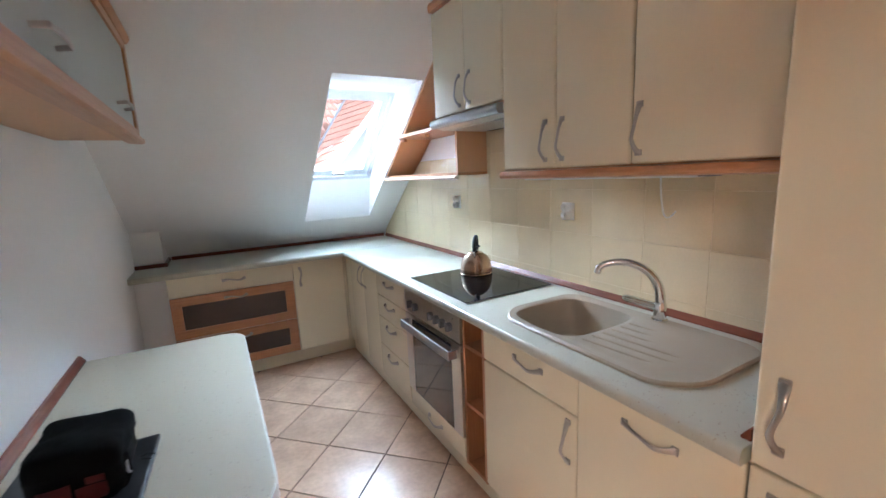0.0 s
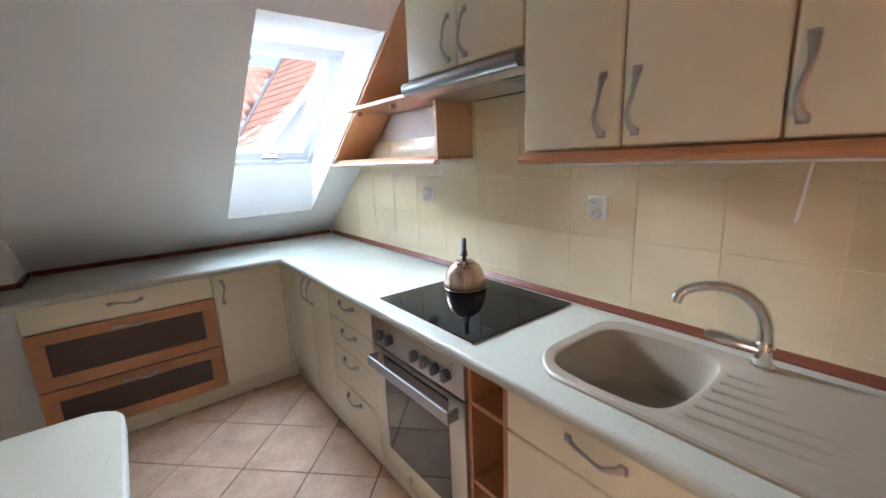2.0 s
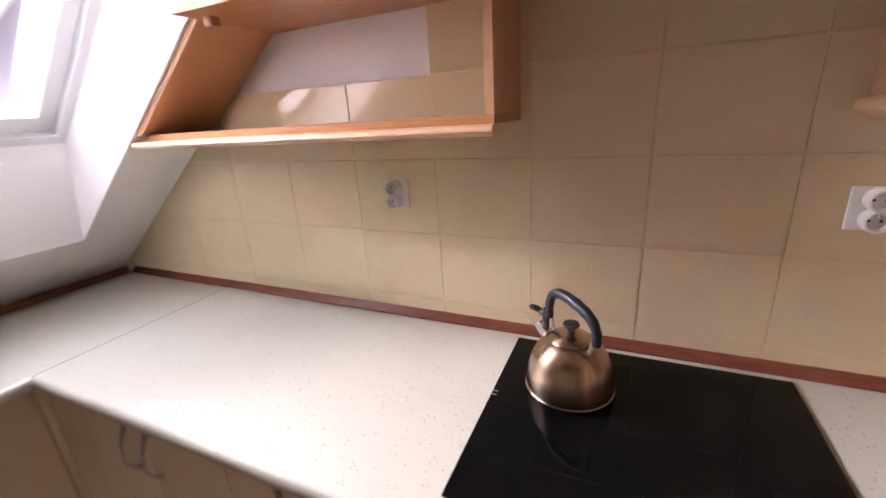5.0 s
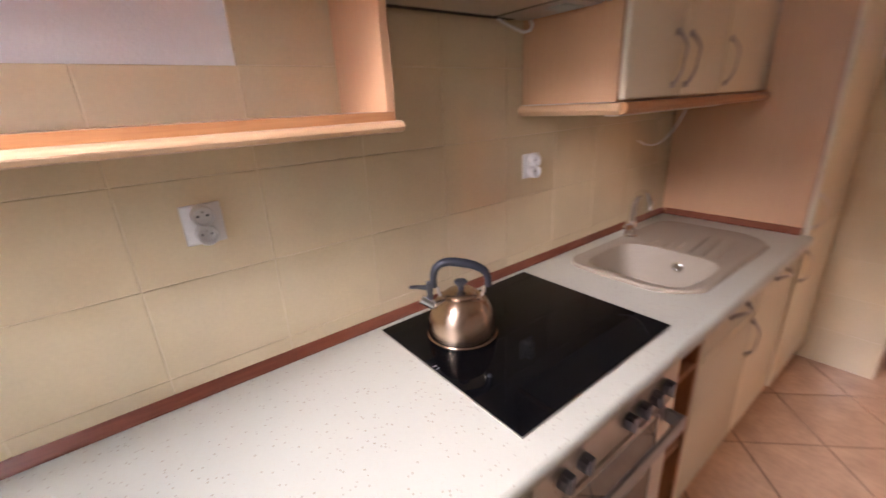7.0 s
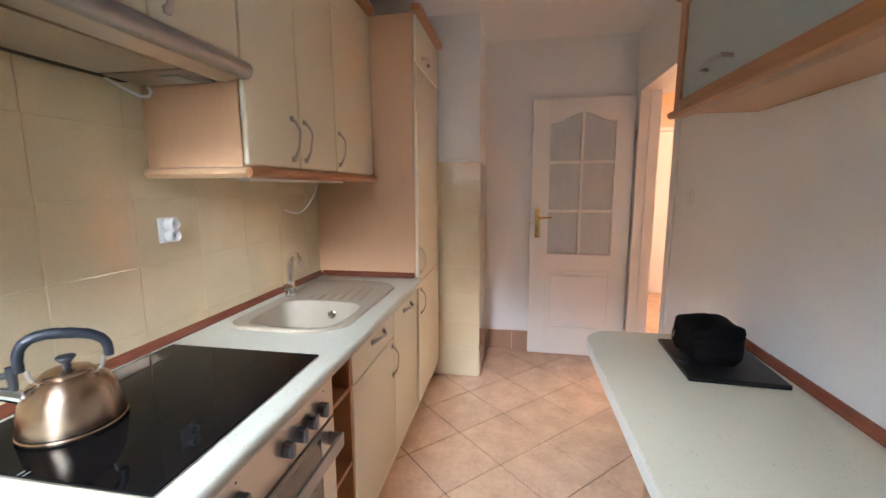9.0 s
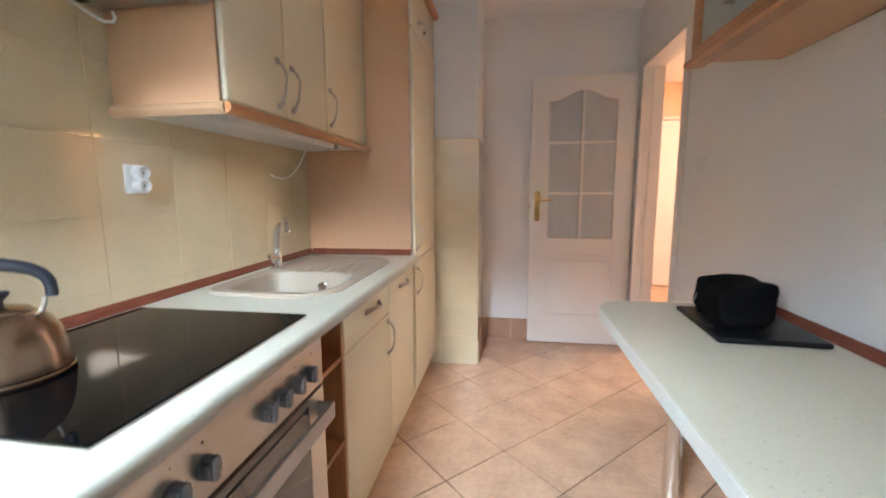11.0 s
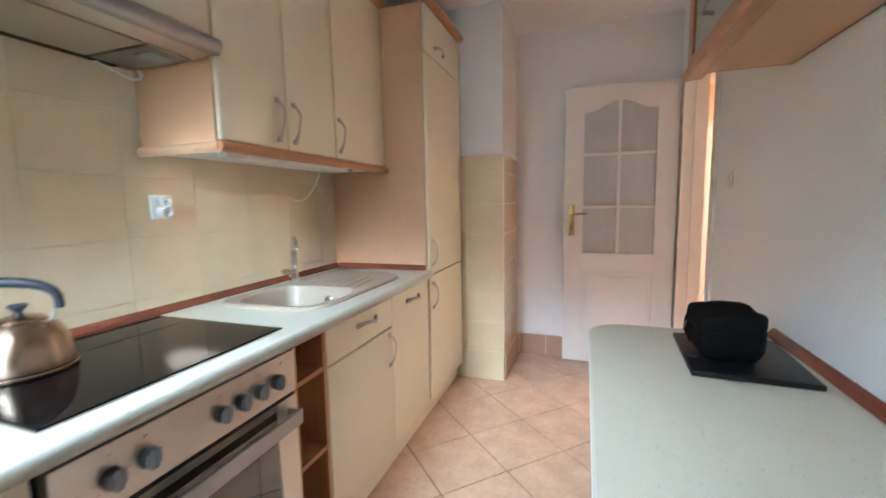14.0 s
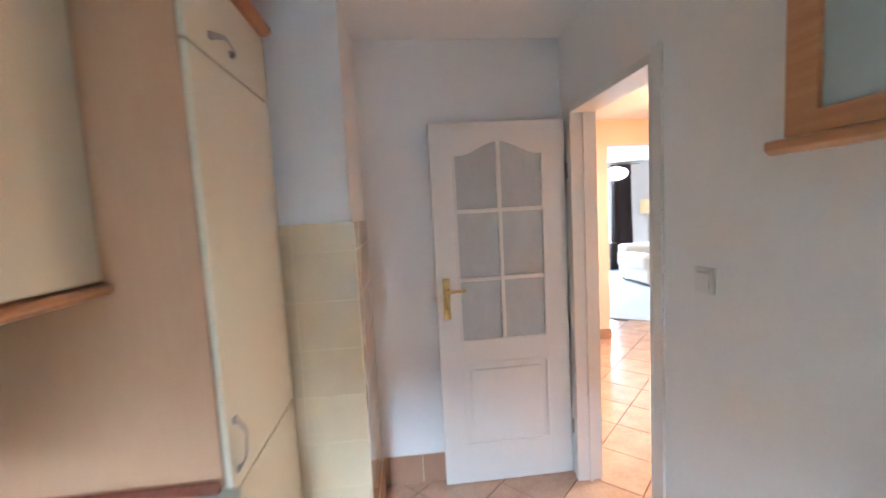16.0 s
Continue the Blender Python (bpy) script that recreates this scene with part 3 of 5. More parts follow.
def tall_unit():
    y0, y1, x = -0.615, -0.004, -0.600
    u = thing("tall_cabinet", (-0.3, -0.3, 0), "tall cream built-in cabinet with beech side panel", "cabinet")
    part("side_panel", box(x + 0.02, -0.003, y1 - 0.018, y1, TOP + 0.002, 2.275), BEECH, u, "light beech side panel")
    bm = box(x + 0.02, -0.003, y0, y0 + 0.018, KICK, 2.275)
    box(x + 0.02, -0.003, y1 - 0.018, y1, KICK, 0.828, bm=bm)
    box(x + 0.02, -0.003, y0 + 0.018, y1 - 0.018, 2.257, 2.275, bm=bm)
    box(-0.02, -0.003, y0 + 0.018, y1 - 0.018, KICK, 2.257, bm=bm)
    part("body", bm, CREAM_SIDE, u)
    front_east(u, "door", y0, y1, FRONT_Z0, 0.838, x=x, handle=(y1 - 0.046, 0.722))
    front_east(u, "door", y0, y1, 0.842, 2.024, x=x, handle=(y1 - 0.046, 0.965))
    front_east(u, "flap_door", y0, y1, 2.028, 2.270, x=x, handle=(-0.21, 2.085), level=True)
    crown = prism([(x + 0.02, 2.276), (x - 0.018, 2.276), (x - 0.034, 2.292), (x - 0.034, 2.306), (x - 0.012, 2.312), (x + 0.02, 2.312)], 1, y0, y1 + 0.02, 0.002)
    part("crown_moulding", crown, ALDER, u, "brown wood crown moulding")


def crown_on(u, a, b):
    crown = prism([(-0.33, 2.272), (-0.37, 2.272), (-0.386, 2.288), (-0.386, 2.302), (-0.366, 2.308), (-0.33, 2.308)], 1, a + 0.0005, b - 0.0005, 0.001)
    part("crown_moulding", crown, ALDER, u, "brown wood crown moulding")


def wall_units():
    x, z0, z1 = -0.352, 1.441, 2.27
    units = ((0.002, 0.474, "single-door", ((0.002, 0.474, 0.446),)),
             (0.477, 1.094, "double-door", ((0.477, 0.788, 0.752), (0.790, 1.094, 0.838))))
    for a, b, kind, doors in units:
        u = thing("wall_cabinet", (-0.17, (a + b) / 2, z0), "cream %s wall cabinet with beech side" % kind, "wall cabinet")
        carcass_east(u, a, b, z0, z1, -x - 0.02, BEECH)
        for p, q, h in doors:
            front_east(u, "door", p, q, z0 + 0.002, z1, x=x, handle=(h, 1.547), bevel=0.009)
        crown_on(u, a, b)
    # light rail: moulding along the front and the free end
    u = thing("light_rail", (-0.2, 0.55, 1.41), "rounded beech light rail under the wall cabinets", "moulding")
    prof = [(-0.318, 1.439), (-0.362, 1.439), (-0.369, 1.432), (-0.371, 1.421), (-0.366, 1.412), (-0.350, 1.407), (-0.318, 1.416)]
    part("front_moulding", prism(prof, 1, 0.0, 1.104, 0.001), ALDER, u, smooth=True)
    prof = [(1.086, 1.439), (1.103, 1.439), (1.110, 1.432), (1.112, 1.421), (1.107, 1.412), (1.098, 1.407), (1.086, 1.416)]
    part("end_moulding", prism(prof, 0, -0.352, -0.004, 0.001), BEECH_X, u, smooth=True)
    part("bottom_panel", box(-0.318, -0.006, 0.004, 1.085, 1.4235, 1.4398), WHITE_PLASTIC, u, "white underside panel")
    lamp = thing("under_cabinet_lamp", (-0.24, 0.6, 1.40), "slim white lamp under the wall cabinets, switched off", "lamp")
    part("housing", box(-0.30, -0.255, 0.30, 1.02, 1.400, 1.4232, 0.004), WHITE_PLASTIC, lamp)
    part("end_cap", box(-0.302, -0.253, 0.26, 0.2998, 1.402, 1.4232, 0.003), GREY_KNOB, lamp)
    pts = [(-0.245, 0.440, 1.4233), (-0.238, 0.446, 1.390), (-0.215, 0.456, 1.330), (-0.180, 0.468, 1.280), (-0.147, 0.477, 1.263), (-0.115, 0.481, 1.266), (-0.090, 0.482, 1.279)]
    smooth = []
    for i in range(len(pts) - 1):
        p0, p1, p2, p3 = (Vector(pts[max(0, min(len(pts) - 1, i + k))]) for k in (-1, 0, 1, 2))
        for s in (0, 0.25, 0.5, 0.75):
            smooth.append(0.5 * (2 * p1 + (p2 - p0) * s + (2 * p0 - 5 * p1 + 4 * p2 - p3) * s * s + (3 * p1 - p0 - 3 * p2 + p3) * s ** 3))
    part("cable", tube(smooth + [Vector(pts[-1])], 0.0028, 8), WHITE_PLASTIC, lamp, "thin white cable hanging in a loop", smooth=True)


def hood():
    y0, y1, x = 1.097, 1.698, -0.352
    u = thing("hood_cabinet", (-0.17, 1.4, 1.735), "cream two-door cabinet over the cooker hood", "wall cabinet")
    carcass_east(u, y0, y1, 1.738, 2.27, -x - 0.02, BEECH)
    mid = 1.392
    front_east(u, "door", y0, mid, 1.740, 2.27, x=x, handle=(mid - 0.045, 1.840), bevel=0.009)
    front_east(u, "door", mid, y1, 1.740, 2.27, x=x, handle=(mid + 0.045, 1.840), bevel=0.009)
    crown_on(u, y0, y1 + 0.02)
    u = thing("cooker_hood", (-0.2, 1.4, 1.67), "slim stainless pull-out cooker hood", "cooker hood")
    part("body", box(-0.30, -0.006, y0 + 0.003, y1 - 0.003, 1.682, 1.736), STEEL, u)
    part("tray", prism([(-0.30, 1.678), (-0.355, 1.690), (-0.355, 1.700), (-0.30, 1.706)], 1, y0 + 0.004, y1 - 0.004), STEEL, u)
    prof = [(-0.352, 1.686)] + [(-0.366 + 0.022 * math.cos(radians(a)), 1.708 + 0.024 * math.sin(radians(a))) for a in range(-110, -260, -15)] + [(-0.352, 1.732)]
    part("front_bar", prism(prof, 1, y0 - 0.002, y1 + 0.002), BAR_STEEL, u, "rounded steel front bar", smooth=True)
    part("grease_filter", box(-0.285, -0.05, y0 + 0.16, y1 - 0.03, 1.676, 1.6815), STEEL, u, "metal grease filter")
    # solid black strip in place of the shaded gap along the wall
    part("rear_gap_strip", box(-0.045, -0.012, y0 + 0.06, y1 - 0.04, 1.678, 1.6818), BLACK_GAP, u, "rear gap, its darkness painted on a flat strip")
    part("control_strip", box(-0.285, -0.05, y0 + 0.02, y0 + 0.15, 1.674, 1.6815, 0.002), NICKEL, u)
    part("lamp_cover", box(-0.25, -0.19, y0 + 0.05, y0 + 0.12, 1.669, 1.6735, 0.002), FROST_CAB, u, "square hood lamp cover")
    part("cable", tube([(-0.050, y0 + 0.012, 1.676), (-0.050, y0 + 0.004, 1.662), (-0.046, y0 + 0.008, 1.650), (-0.040, y0 + 0.026, 1.645), (-0.032, y0 + 0.048, 1.652), (-0.026, y0 + 0.085, 1.664), (-0.022, y0 + 0.12, 1.677)], 0.0042, 10), WHITE_PLASTIC, u, "short white cable loop", smooth=True)


def niche():
    """Open shelf that runs out under the roof slope."""
    x = -0.216
    u = thing("open_niche_shelf", (-0.1, 2.1, 1.42), "open beech shelf running out under the roof slope", "shelf")
    part("side_panel", box(x, -0.003, 1.702, 1.720, 1.4495, 1.736), BEECH, u)
    ye = SLOPE_Y(1.44) - 0.01
    part("bottom_shelf", prism([(1.702, 1.432), (ye, 1.432), (ye - 0.022, 1.449), (1.702, 1.449)], 0, x, -0.003), ALDER, u)
    yt = SLOPE_Y(1.715) - 0.025
    part("top_shelf", prism([(1.721, 1.700), (yt + 0.018, 1.700), (yt, 1.717), (1.721, 1.717)], 0, -0.30, -0.003), ALDER, u)
    o = 0.004
    za, zb = 1.4495, 2.24
    part("slant_panel", prism([(SLOPE_Y(za) - o - 0.022, za), (SLOPE_Y(za) - o, za), (SLOPE_Y(zb) - o, zb), (SLOPE_Y(zb) - o - 0.022, zb)], 0, -0.236, -0.003), BEECH, u, "beech panel along the slope")
    prof = [(x + 0.004, 1.4315), (x - 0.016, 1.4315), (x - 0.026, 1.427), (x - 0.029, 1.420), (x - 0.024, 1.412), (x - 0.010, 1.409), (x + 0.004, 1.412)]
    part("moulding", prism(prof, 1, 1.698, ye + 0.020, 0.001), BEECH_Y, u, "rounded wood rail along the shelf", smooth=True)
    for yy in (yt - 0.03, 2.02):
        part("bracket", box(-0.25, -0.225, yy - 0.012, yy + 0.012, 1.678, 1.6995, 0.003), ALDER, u)


def north_run():
    """Cabinets under the skylight."""
    f = 2.912
    u = thing("drawer_sideboard", (-1.41, 3.1, 0), "base cabinet with cream drawer and two glazed drawers", "cabinet")
    x0, x1 = -1.818, -1.004
    bm = box(x0, x1, f + 0.02, 3.16, KICK, 0.83)
    part("body", bm, CREAM_SIDE, u)
    def front(p, name, a, b, z0, z1, m=CREAM):
        return part(name, box(a + 0.0015, b - 0.0015, f, f + 0.018, z0 + 0.0015, z1 - 0.0015, 0.005, seg=3), m, p, smooth=True)
    d = front(u, "drawer_front", x0, x1, 0.690, FRONT_Z1)
    piece("handle", HANDLE, d, (-1.41, f, 0.765), flip=(radians(90), 0, radians(90)))
    for z0, z1 in ((0.382, 0.684), (FRONT_Z0, 0.378)):
        w = 0.064
        bm = box(x0 + 0.002, x1 - 0.002, f, f + 0.02, z1 - w, z1 - 0.002, 0.003)
        box(x0 + 0.002, x1 - 0.002, f, f + 0.02, z0 + 0.002, z0 + w, 0.003, bm=bm)
        box(x0 + 0.002, x0 + w + 0.004, f + 0.0006, f + 0.02, z0 + w, z1 - w, 0.001, bm=bm)
        box(x1 - w - 0.004, x1 - 0.002, f + 0.0006, f + 0.02, z0 + w, z1 - w, 0.001, bm=bm)
        fr = part("drawer_frame", bm, ALDER_X, u, "alder wood frame of a glazed drawer")
        part("pane", box(x0 + w + 0.003, x1 - w - 0.003, f + 0.010, f + 0.014, z0 + w - 0.001, z1 - w + 0.001), DARK_GLASS, fr, "dark smoked glass")
        piece("handle", HANDLE, fr, (-1.41, f, z1 - 0.044), flip=(radians(90), 0, radians(90)))
    u = thing("window_cabinet", (-0.8, 3.1, 0), "cream single-door base cabinet under the skylight", "cabinet")
    part("body", box(-1.002, -0.60, f + 0.02, 3.16, KICK, 0.83), CREAM_SIDE, u)
    d = front(u, "door", -1.002, -0.606, FRONT_Z0, FRONT_Z1)
    piece("handle", HANDLE, d, (-0.952, f, 0.708), flip=(0, 0, radians(90)))
    # panel towards the west wall
    structure("end_panel", box(WEST + 0.002, -1.822, 3.02, 3.04, 0, 0.83), WHITE_WALL, "white painted panel beside the cabinets", "panel")


def sink_outline(inset):
    """The sink's outer line, drawn in by inset."""
    # a front that bulges towards the room, rounded corners
    x0, x1, y0, y1 = -0.085 - inset, -0.500 + inset, 0.165 + inset, 0.945 - inset
    pts = []
    r = max(0.02, 0.085 - inset)
    for cx, cy, a0 in ((x0 - r, y0 + r, -90), (x0 - r, y1 - r, 0)):
        pts += [(cx + r * math.cos(radians(a0 + 90 * i / 6)), cy + r * math.sin(radians(a0 + 90 * i / 6))) for i in range(7)]
    r = max(0.03, 0.11 - inset)
    for cx, cy, a0 in ((x1 + r, y1 - r, 90), (x1 + r, y0 + r, 180)):
        pts += [(cx + r * math.cos(radians(a0 + 90 * i / 8)), cy + r * math.sin(radians(a0 + 90 * i / 8))) for i in range(9)]
    out = []
    for px, py in pts:
        if px < -0.25:
            s = (py - 0.165) / 0.78
            px -= 0.090 * math.sin(math.pi * min(1, max(0, s))) * (-0.25 - px) / 0.25
        out.append((px, py))
    return out


def worktops():
    # worktop along the tiles with cut-outs for hob and sink; it meets the window worktop on a mitre
    z0, z1 = 0.833, TOP
    bm = bmesh.new()
    rim = []
    for loop in ([(-0.612, 0.002), (-0.004, 0.002), (-0.004, 2.8385), (-0.612, 2.8385)], sink_outline(0.018)):
        vs = [bm.verts.new((x, y, z1)) for x, y in loop]
        rim += [bm.edges.new((vs[k - 1], vs[k])) for k in range(len(vs))]
    bmesh.ops.triangle_fill(bm, use_beauty=True, edges=rim)
    low = bmesh.ops.extrude_face_region(bm, geom=list(bm.faces))["geom"]
    bmesh.ops.translate(bm, vec=(0, 0, z0 - z1), verts=[v for v in low if isinstance(v, bmesh.types.BMVert)])
    u = thing("worktop", (-0.3, 1.4, z0), "cream speckled laminate worktop along the tiled wall", "worktop")
    part("slab", bm, WORKTOP, u)
    v = thing("window_worktop", (-1.0, 3.1, z0), "cream speckled laminate worktop under the skylight", "worktop")
    bm = prism([(-0.004, 2.8415), (-0.004, NORTH + 0.05), (-1.834, NORTH + 0.05), (-1.834, 3.19), (WEST + 0.002, 3.19), (WEST + 0.002, 2.8415)], 2, z0, z1 - 0.0003)
    part("slab", bm, WORKTOP, v)
    part("joint_strip", box(-0.611, -0.026, 2.8387, 2.8413, z0 + 0.002, z1 + 0.0006), GREY_KNOB, v, "thin grey joint strip")
    # rounded front lip of the same laminate
    def lip(pts, axis, a, b, owner):
        part("edge_strip", prism(pts, axis, a, b, 0.0), WORKTOP, owner, smooth=True)
    prof = [(-0.6122, z0)] + [(-0.6122 - 0.012 * math.sin(radians(a)), (z0 + z1) / 2 - (z1 - z0) / 2 * math.cos(radians(a))) for a in range(20, 170, 15)] + [(-0.6122, z1)]
    lip(prof, 1, 0.002, 2.836, u)
    prof = [(2.8418, z0)] + [(2.8418 - 0.012 * math.sin(radians(a)), (z0 + z1) / 2 - (z1 - z0) / 2 * math.cos(radians(a))) for a in range(20, 170, 15)] + [(2.8418, z1)]
    lip(prof, 0, WEST + 0.004, -0.618, v)
    # wall strips
    u = thing("worktop_seal", (-0.02, 1.7, TOP), "reddish brown sealing strip along the worktop edge", "trim")
    prof = [(-0.003, TOP), (-0.024, TOP), (-0.024, TOP + 0.006), (-0.010, TOP + 0.027), (-0.003, TOP + 0.029)]
    part("strip", prism(prof, 1, 0.004, 3.44, 0.001), SEAL, u)
    part("strip", prism([(0.004, TOP), (0.004, TOP + 0.029), (0.010, TOP + 0.027), (0.024, TOP + 0.006), (0.024, TOP)], 0, -0.578, -0.026, 0.001), SEAL, u)
    yb = SLOPE_Y(TOP + 0.03) - 0.03
    part("strip", box(-1.81, -0.026, yb - 0.006, yb + 0.012, TOP + 0.0002, TOP + 0.028, 0.003), SEAL, u)
    part("strip", box(-1.833, -1.814, 3.166, yb + 0.012, TOP + 0.0002, TOP + 0.028, 0.003), SEAL, u)
    part("strip", box(WEST + 0.002, -1.834, 3.166, 3.188, TOP + 0.0002, TOP + 0.028, 0.003), SEAL, u)


def sink():
    u = thing("sink", (-0.28, 0.5, 0.70), "beige granite sink with a ribbed drainer", "sink")
    zr = TOP + 0.011
    # bowl: squarish, bowed towards the drainer, a little narrower at the far end
    bowl = []
    cx, cy = -0.312, 0.740
    n = 64
    for i in range(n):
        a = 2 * math.pi * i / n
        c, s = math.cos(a), math.sin(a)
        k = 6.5
        r = 1 / (abs(c) ** k + abs(s) ** k) ** (1 / k)
        px, py = r * c, r * s
        narrow = 1.0 - 0.07 * max(0.0, py)
        bow = 0.016 * (1 - px * px) if py < 0 else 0.006 * (1 - px * px)
        bowl.append((cx + 0.184 * px * narrow - 0.010 * (px < 0) * (1 - py * py), cy + (0.163 + bow) * py))
    # raised rim deck with the bowl's hole: ring between the two outlines
    bm = bmesh.new()
    def ring(pts, z):
        return [bm.verts.new((px, py, z)) for px, py in pts]
    out0, out1, out2 = sink_outline(0.0), sink_outline(0.006), sink_outline(0.022)
    rings = [ring(out0, TOP + 0.0005), ring(out0, TOP + 0.008), ring(out1, zr + 0.002), ring(out2, zr - 0.001)]
    m = len(out0)
    for a, b in zip(rings, rings[1:]):
        for j in range(m):
            bm.faces.new((a[j], a[(j + 1) % m], b[(j + 1) % m], b[j]))
    def grow(f, z):
        return [bm.verts.new((cx + (px - cx) * f, cy + (py - cy) * f, z)) for px, py in bowl]
    lips = [grow(1.0, zr - 0.001), grow(0.975, zr - 0.004), grow(0.960, zr - 0.014), grow(0.905, zr - 0.125), grow(0.86, zr - 0.155), grow(0.74, zr - 0.168)]
    for a, b in zip(lips, lips[1:]):
        for j in range(n):
            bm.faces.new((a[j], a[(j + 1) % n], b[(j + 1) % n], b[j]))
    bm.faces.new(lips[-1])
    # drainer field with sunk grooves, let into the deck
    nx, ny, dx0, dx1, dy0, dy1 = 150, 40, -0.482, -0.205, 0.268, 0.550
    def sunk(x, y):
        s = (y - dy0) / (dy1 - dy0)
        deep = 0.0
        for i in range(6):
            xc = -0.222 - 0.048 * i + (0.014 + 0.003 * i) * (1 - s)
            end = (0.64, 0.58, 0.46, 0.04, 0.03, 0.16)[i]
            if s > end:
                deep = max(deep, math.exp(-((x - xc) / 0.0038) ** 2) * min(1.0, (s - end) * 3.5) * min(1.0, (1.02 - s) * 14 + 0.35))
        return zr - 0.001 - 0.0105 * deep * (0 if s > 0.999 or s < 0.001 else 1)
    grid = [[bm.verts.new((dx0 + (dx1 - dx0) * i / nx, dy0 + (dy1 - dy0) * j / ny, sunk(dx0 + (dx1 - dx0) * i / nx, dy0 + (dy1 - dy0) * j / ny))) for i in range(nx + 1)] for j in range(ny + 1)]
    for j in range(ny):
        for i in range(nx):
            bm.faces.new((grid[j][i], grid[j][i + 1], grid[j + 1][i + 1], grid[j + 1][i]))
    edges = [e for e in bm.edges if len(e.link_faces) == 1 and all(abs(v.co.z - (zr - 0.001)) < 1e-5 for v in e.verts)]
    bmesh.ops.triangle_fill(bm, use_beauty=True, edges=edges)
    part("basin", bm, SINK, u, smooth=True)
    bm = lathe([(0.019, 0), (0.019, 0.004), (0.014, 0.006), (0.010, 0.002)], (0, 0, 0), 24)
    bmesh.ops.transform(bm, matrix=Matrix.Translation((-0.345, 0.577, 0.826)) @ Matrix.Rotation(radians(-82), 4, "X"), verts=bm.verts)
    part("overflow", bm, CHROME, u, "round chrome overflow", smooth=True)
    part("drain", lathe([(0.042, 0), (0.042, 0.003), (0.03, 0.004), (0.028, 0.001)], (-0.325, 0.740, zr - 0.1675), 24), CHROME, u, "chrome drain", smooth=True)
    # tap
    t = thing("kitchen_tap", (-0.095, 0.49, zr), "chrome kitchen tap with a swan-neck spout", "tap")
    zr = TOP + 0.0095
    bx, by = -0.110, 0.508
    part("body", lathe([(0.027, 0), (0.027, 0.006), (0.022, 0.010), (0.0215, 0.062), (0.017, 0.072), (0.013, 0.076)], (bx, by, zr), 28), CHROME, t, smooth=True)
    pts = [(bx, by, zr + 0.05)]
    ux, uy, reach = -0.67, 0.742, 0.205
    for i in range(15):
        a = radians(180 - 8.2 * i)
        out = 0.175 * (1 + math.cos(a)) * reach / 0.262
        pts.append((bx + ux * out, by + uy * out, zr + 0.075 + 0.140 * math.sin(a) ** 0.9))
    e = Vector(pts[-1])
    pts += [tuple(e + Vector((ux * 0.016, uy * 0.016, -0.012))), tuple(e + Vector((ux * 0.022, uy * 0.022, -0.032)))]
    part("spout", tube(pts, [0.019] + [0.0175 - 0.0004 * i for i in range(15)] + [0.0125, 0.0135], 16), CHROME, t, smooth=True)
    lev = tube([(bx - 0.006, by + 0.006, zr + 0.050), (bx - 0.016, by + 0.034, zr + 0.056), (bx - 0.028, by + 0.075, zr + 0.062), (bx - 0.038, by + 0.112, zr + 0.066), (bx - 0.042, by + 0.124, zr + 0.067)], [0.017, 0.016, 0.017, 0.016, 0.008], 16, 0.5)
    part("lever", lev, CHROME, t, smooth=True)


def hob():
    u = thing("hob", (-0.30, 1.41, TOP), "black ceramic glass hob with a bare metal edge", "hob")
    part("glass", box(-0.556, -0.048, 1.116, 1.698, TOP + 0.0012, TOP + 0.007, 0.002), HOB_GLASS, u)
    part("edge", box(-0.558, -0.046, 1.114, 1.700, TOP + 0.0004, TOP + 0.0034, 0.001), STEEL, u, "thin steel edge")
    for k in (-1, 1):
        part("mark", box(-0.288 + k * 0.006, -0.285 + k * 0.006, 1.686, 1.698, TOP + 0.0068, TOP + 0.0073), GREY_KNOB, u, "pale printed mark")


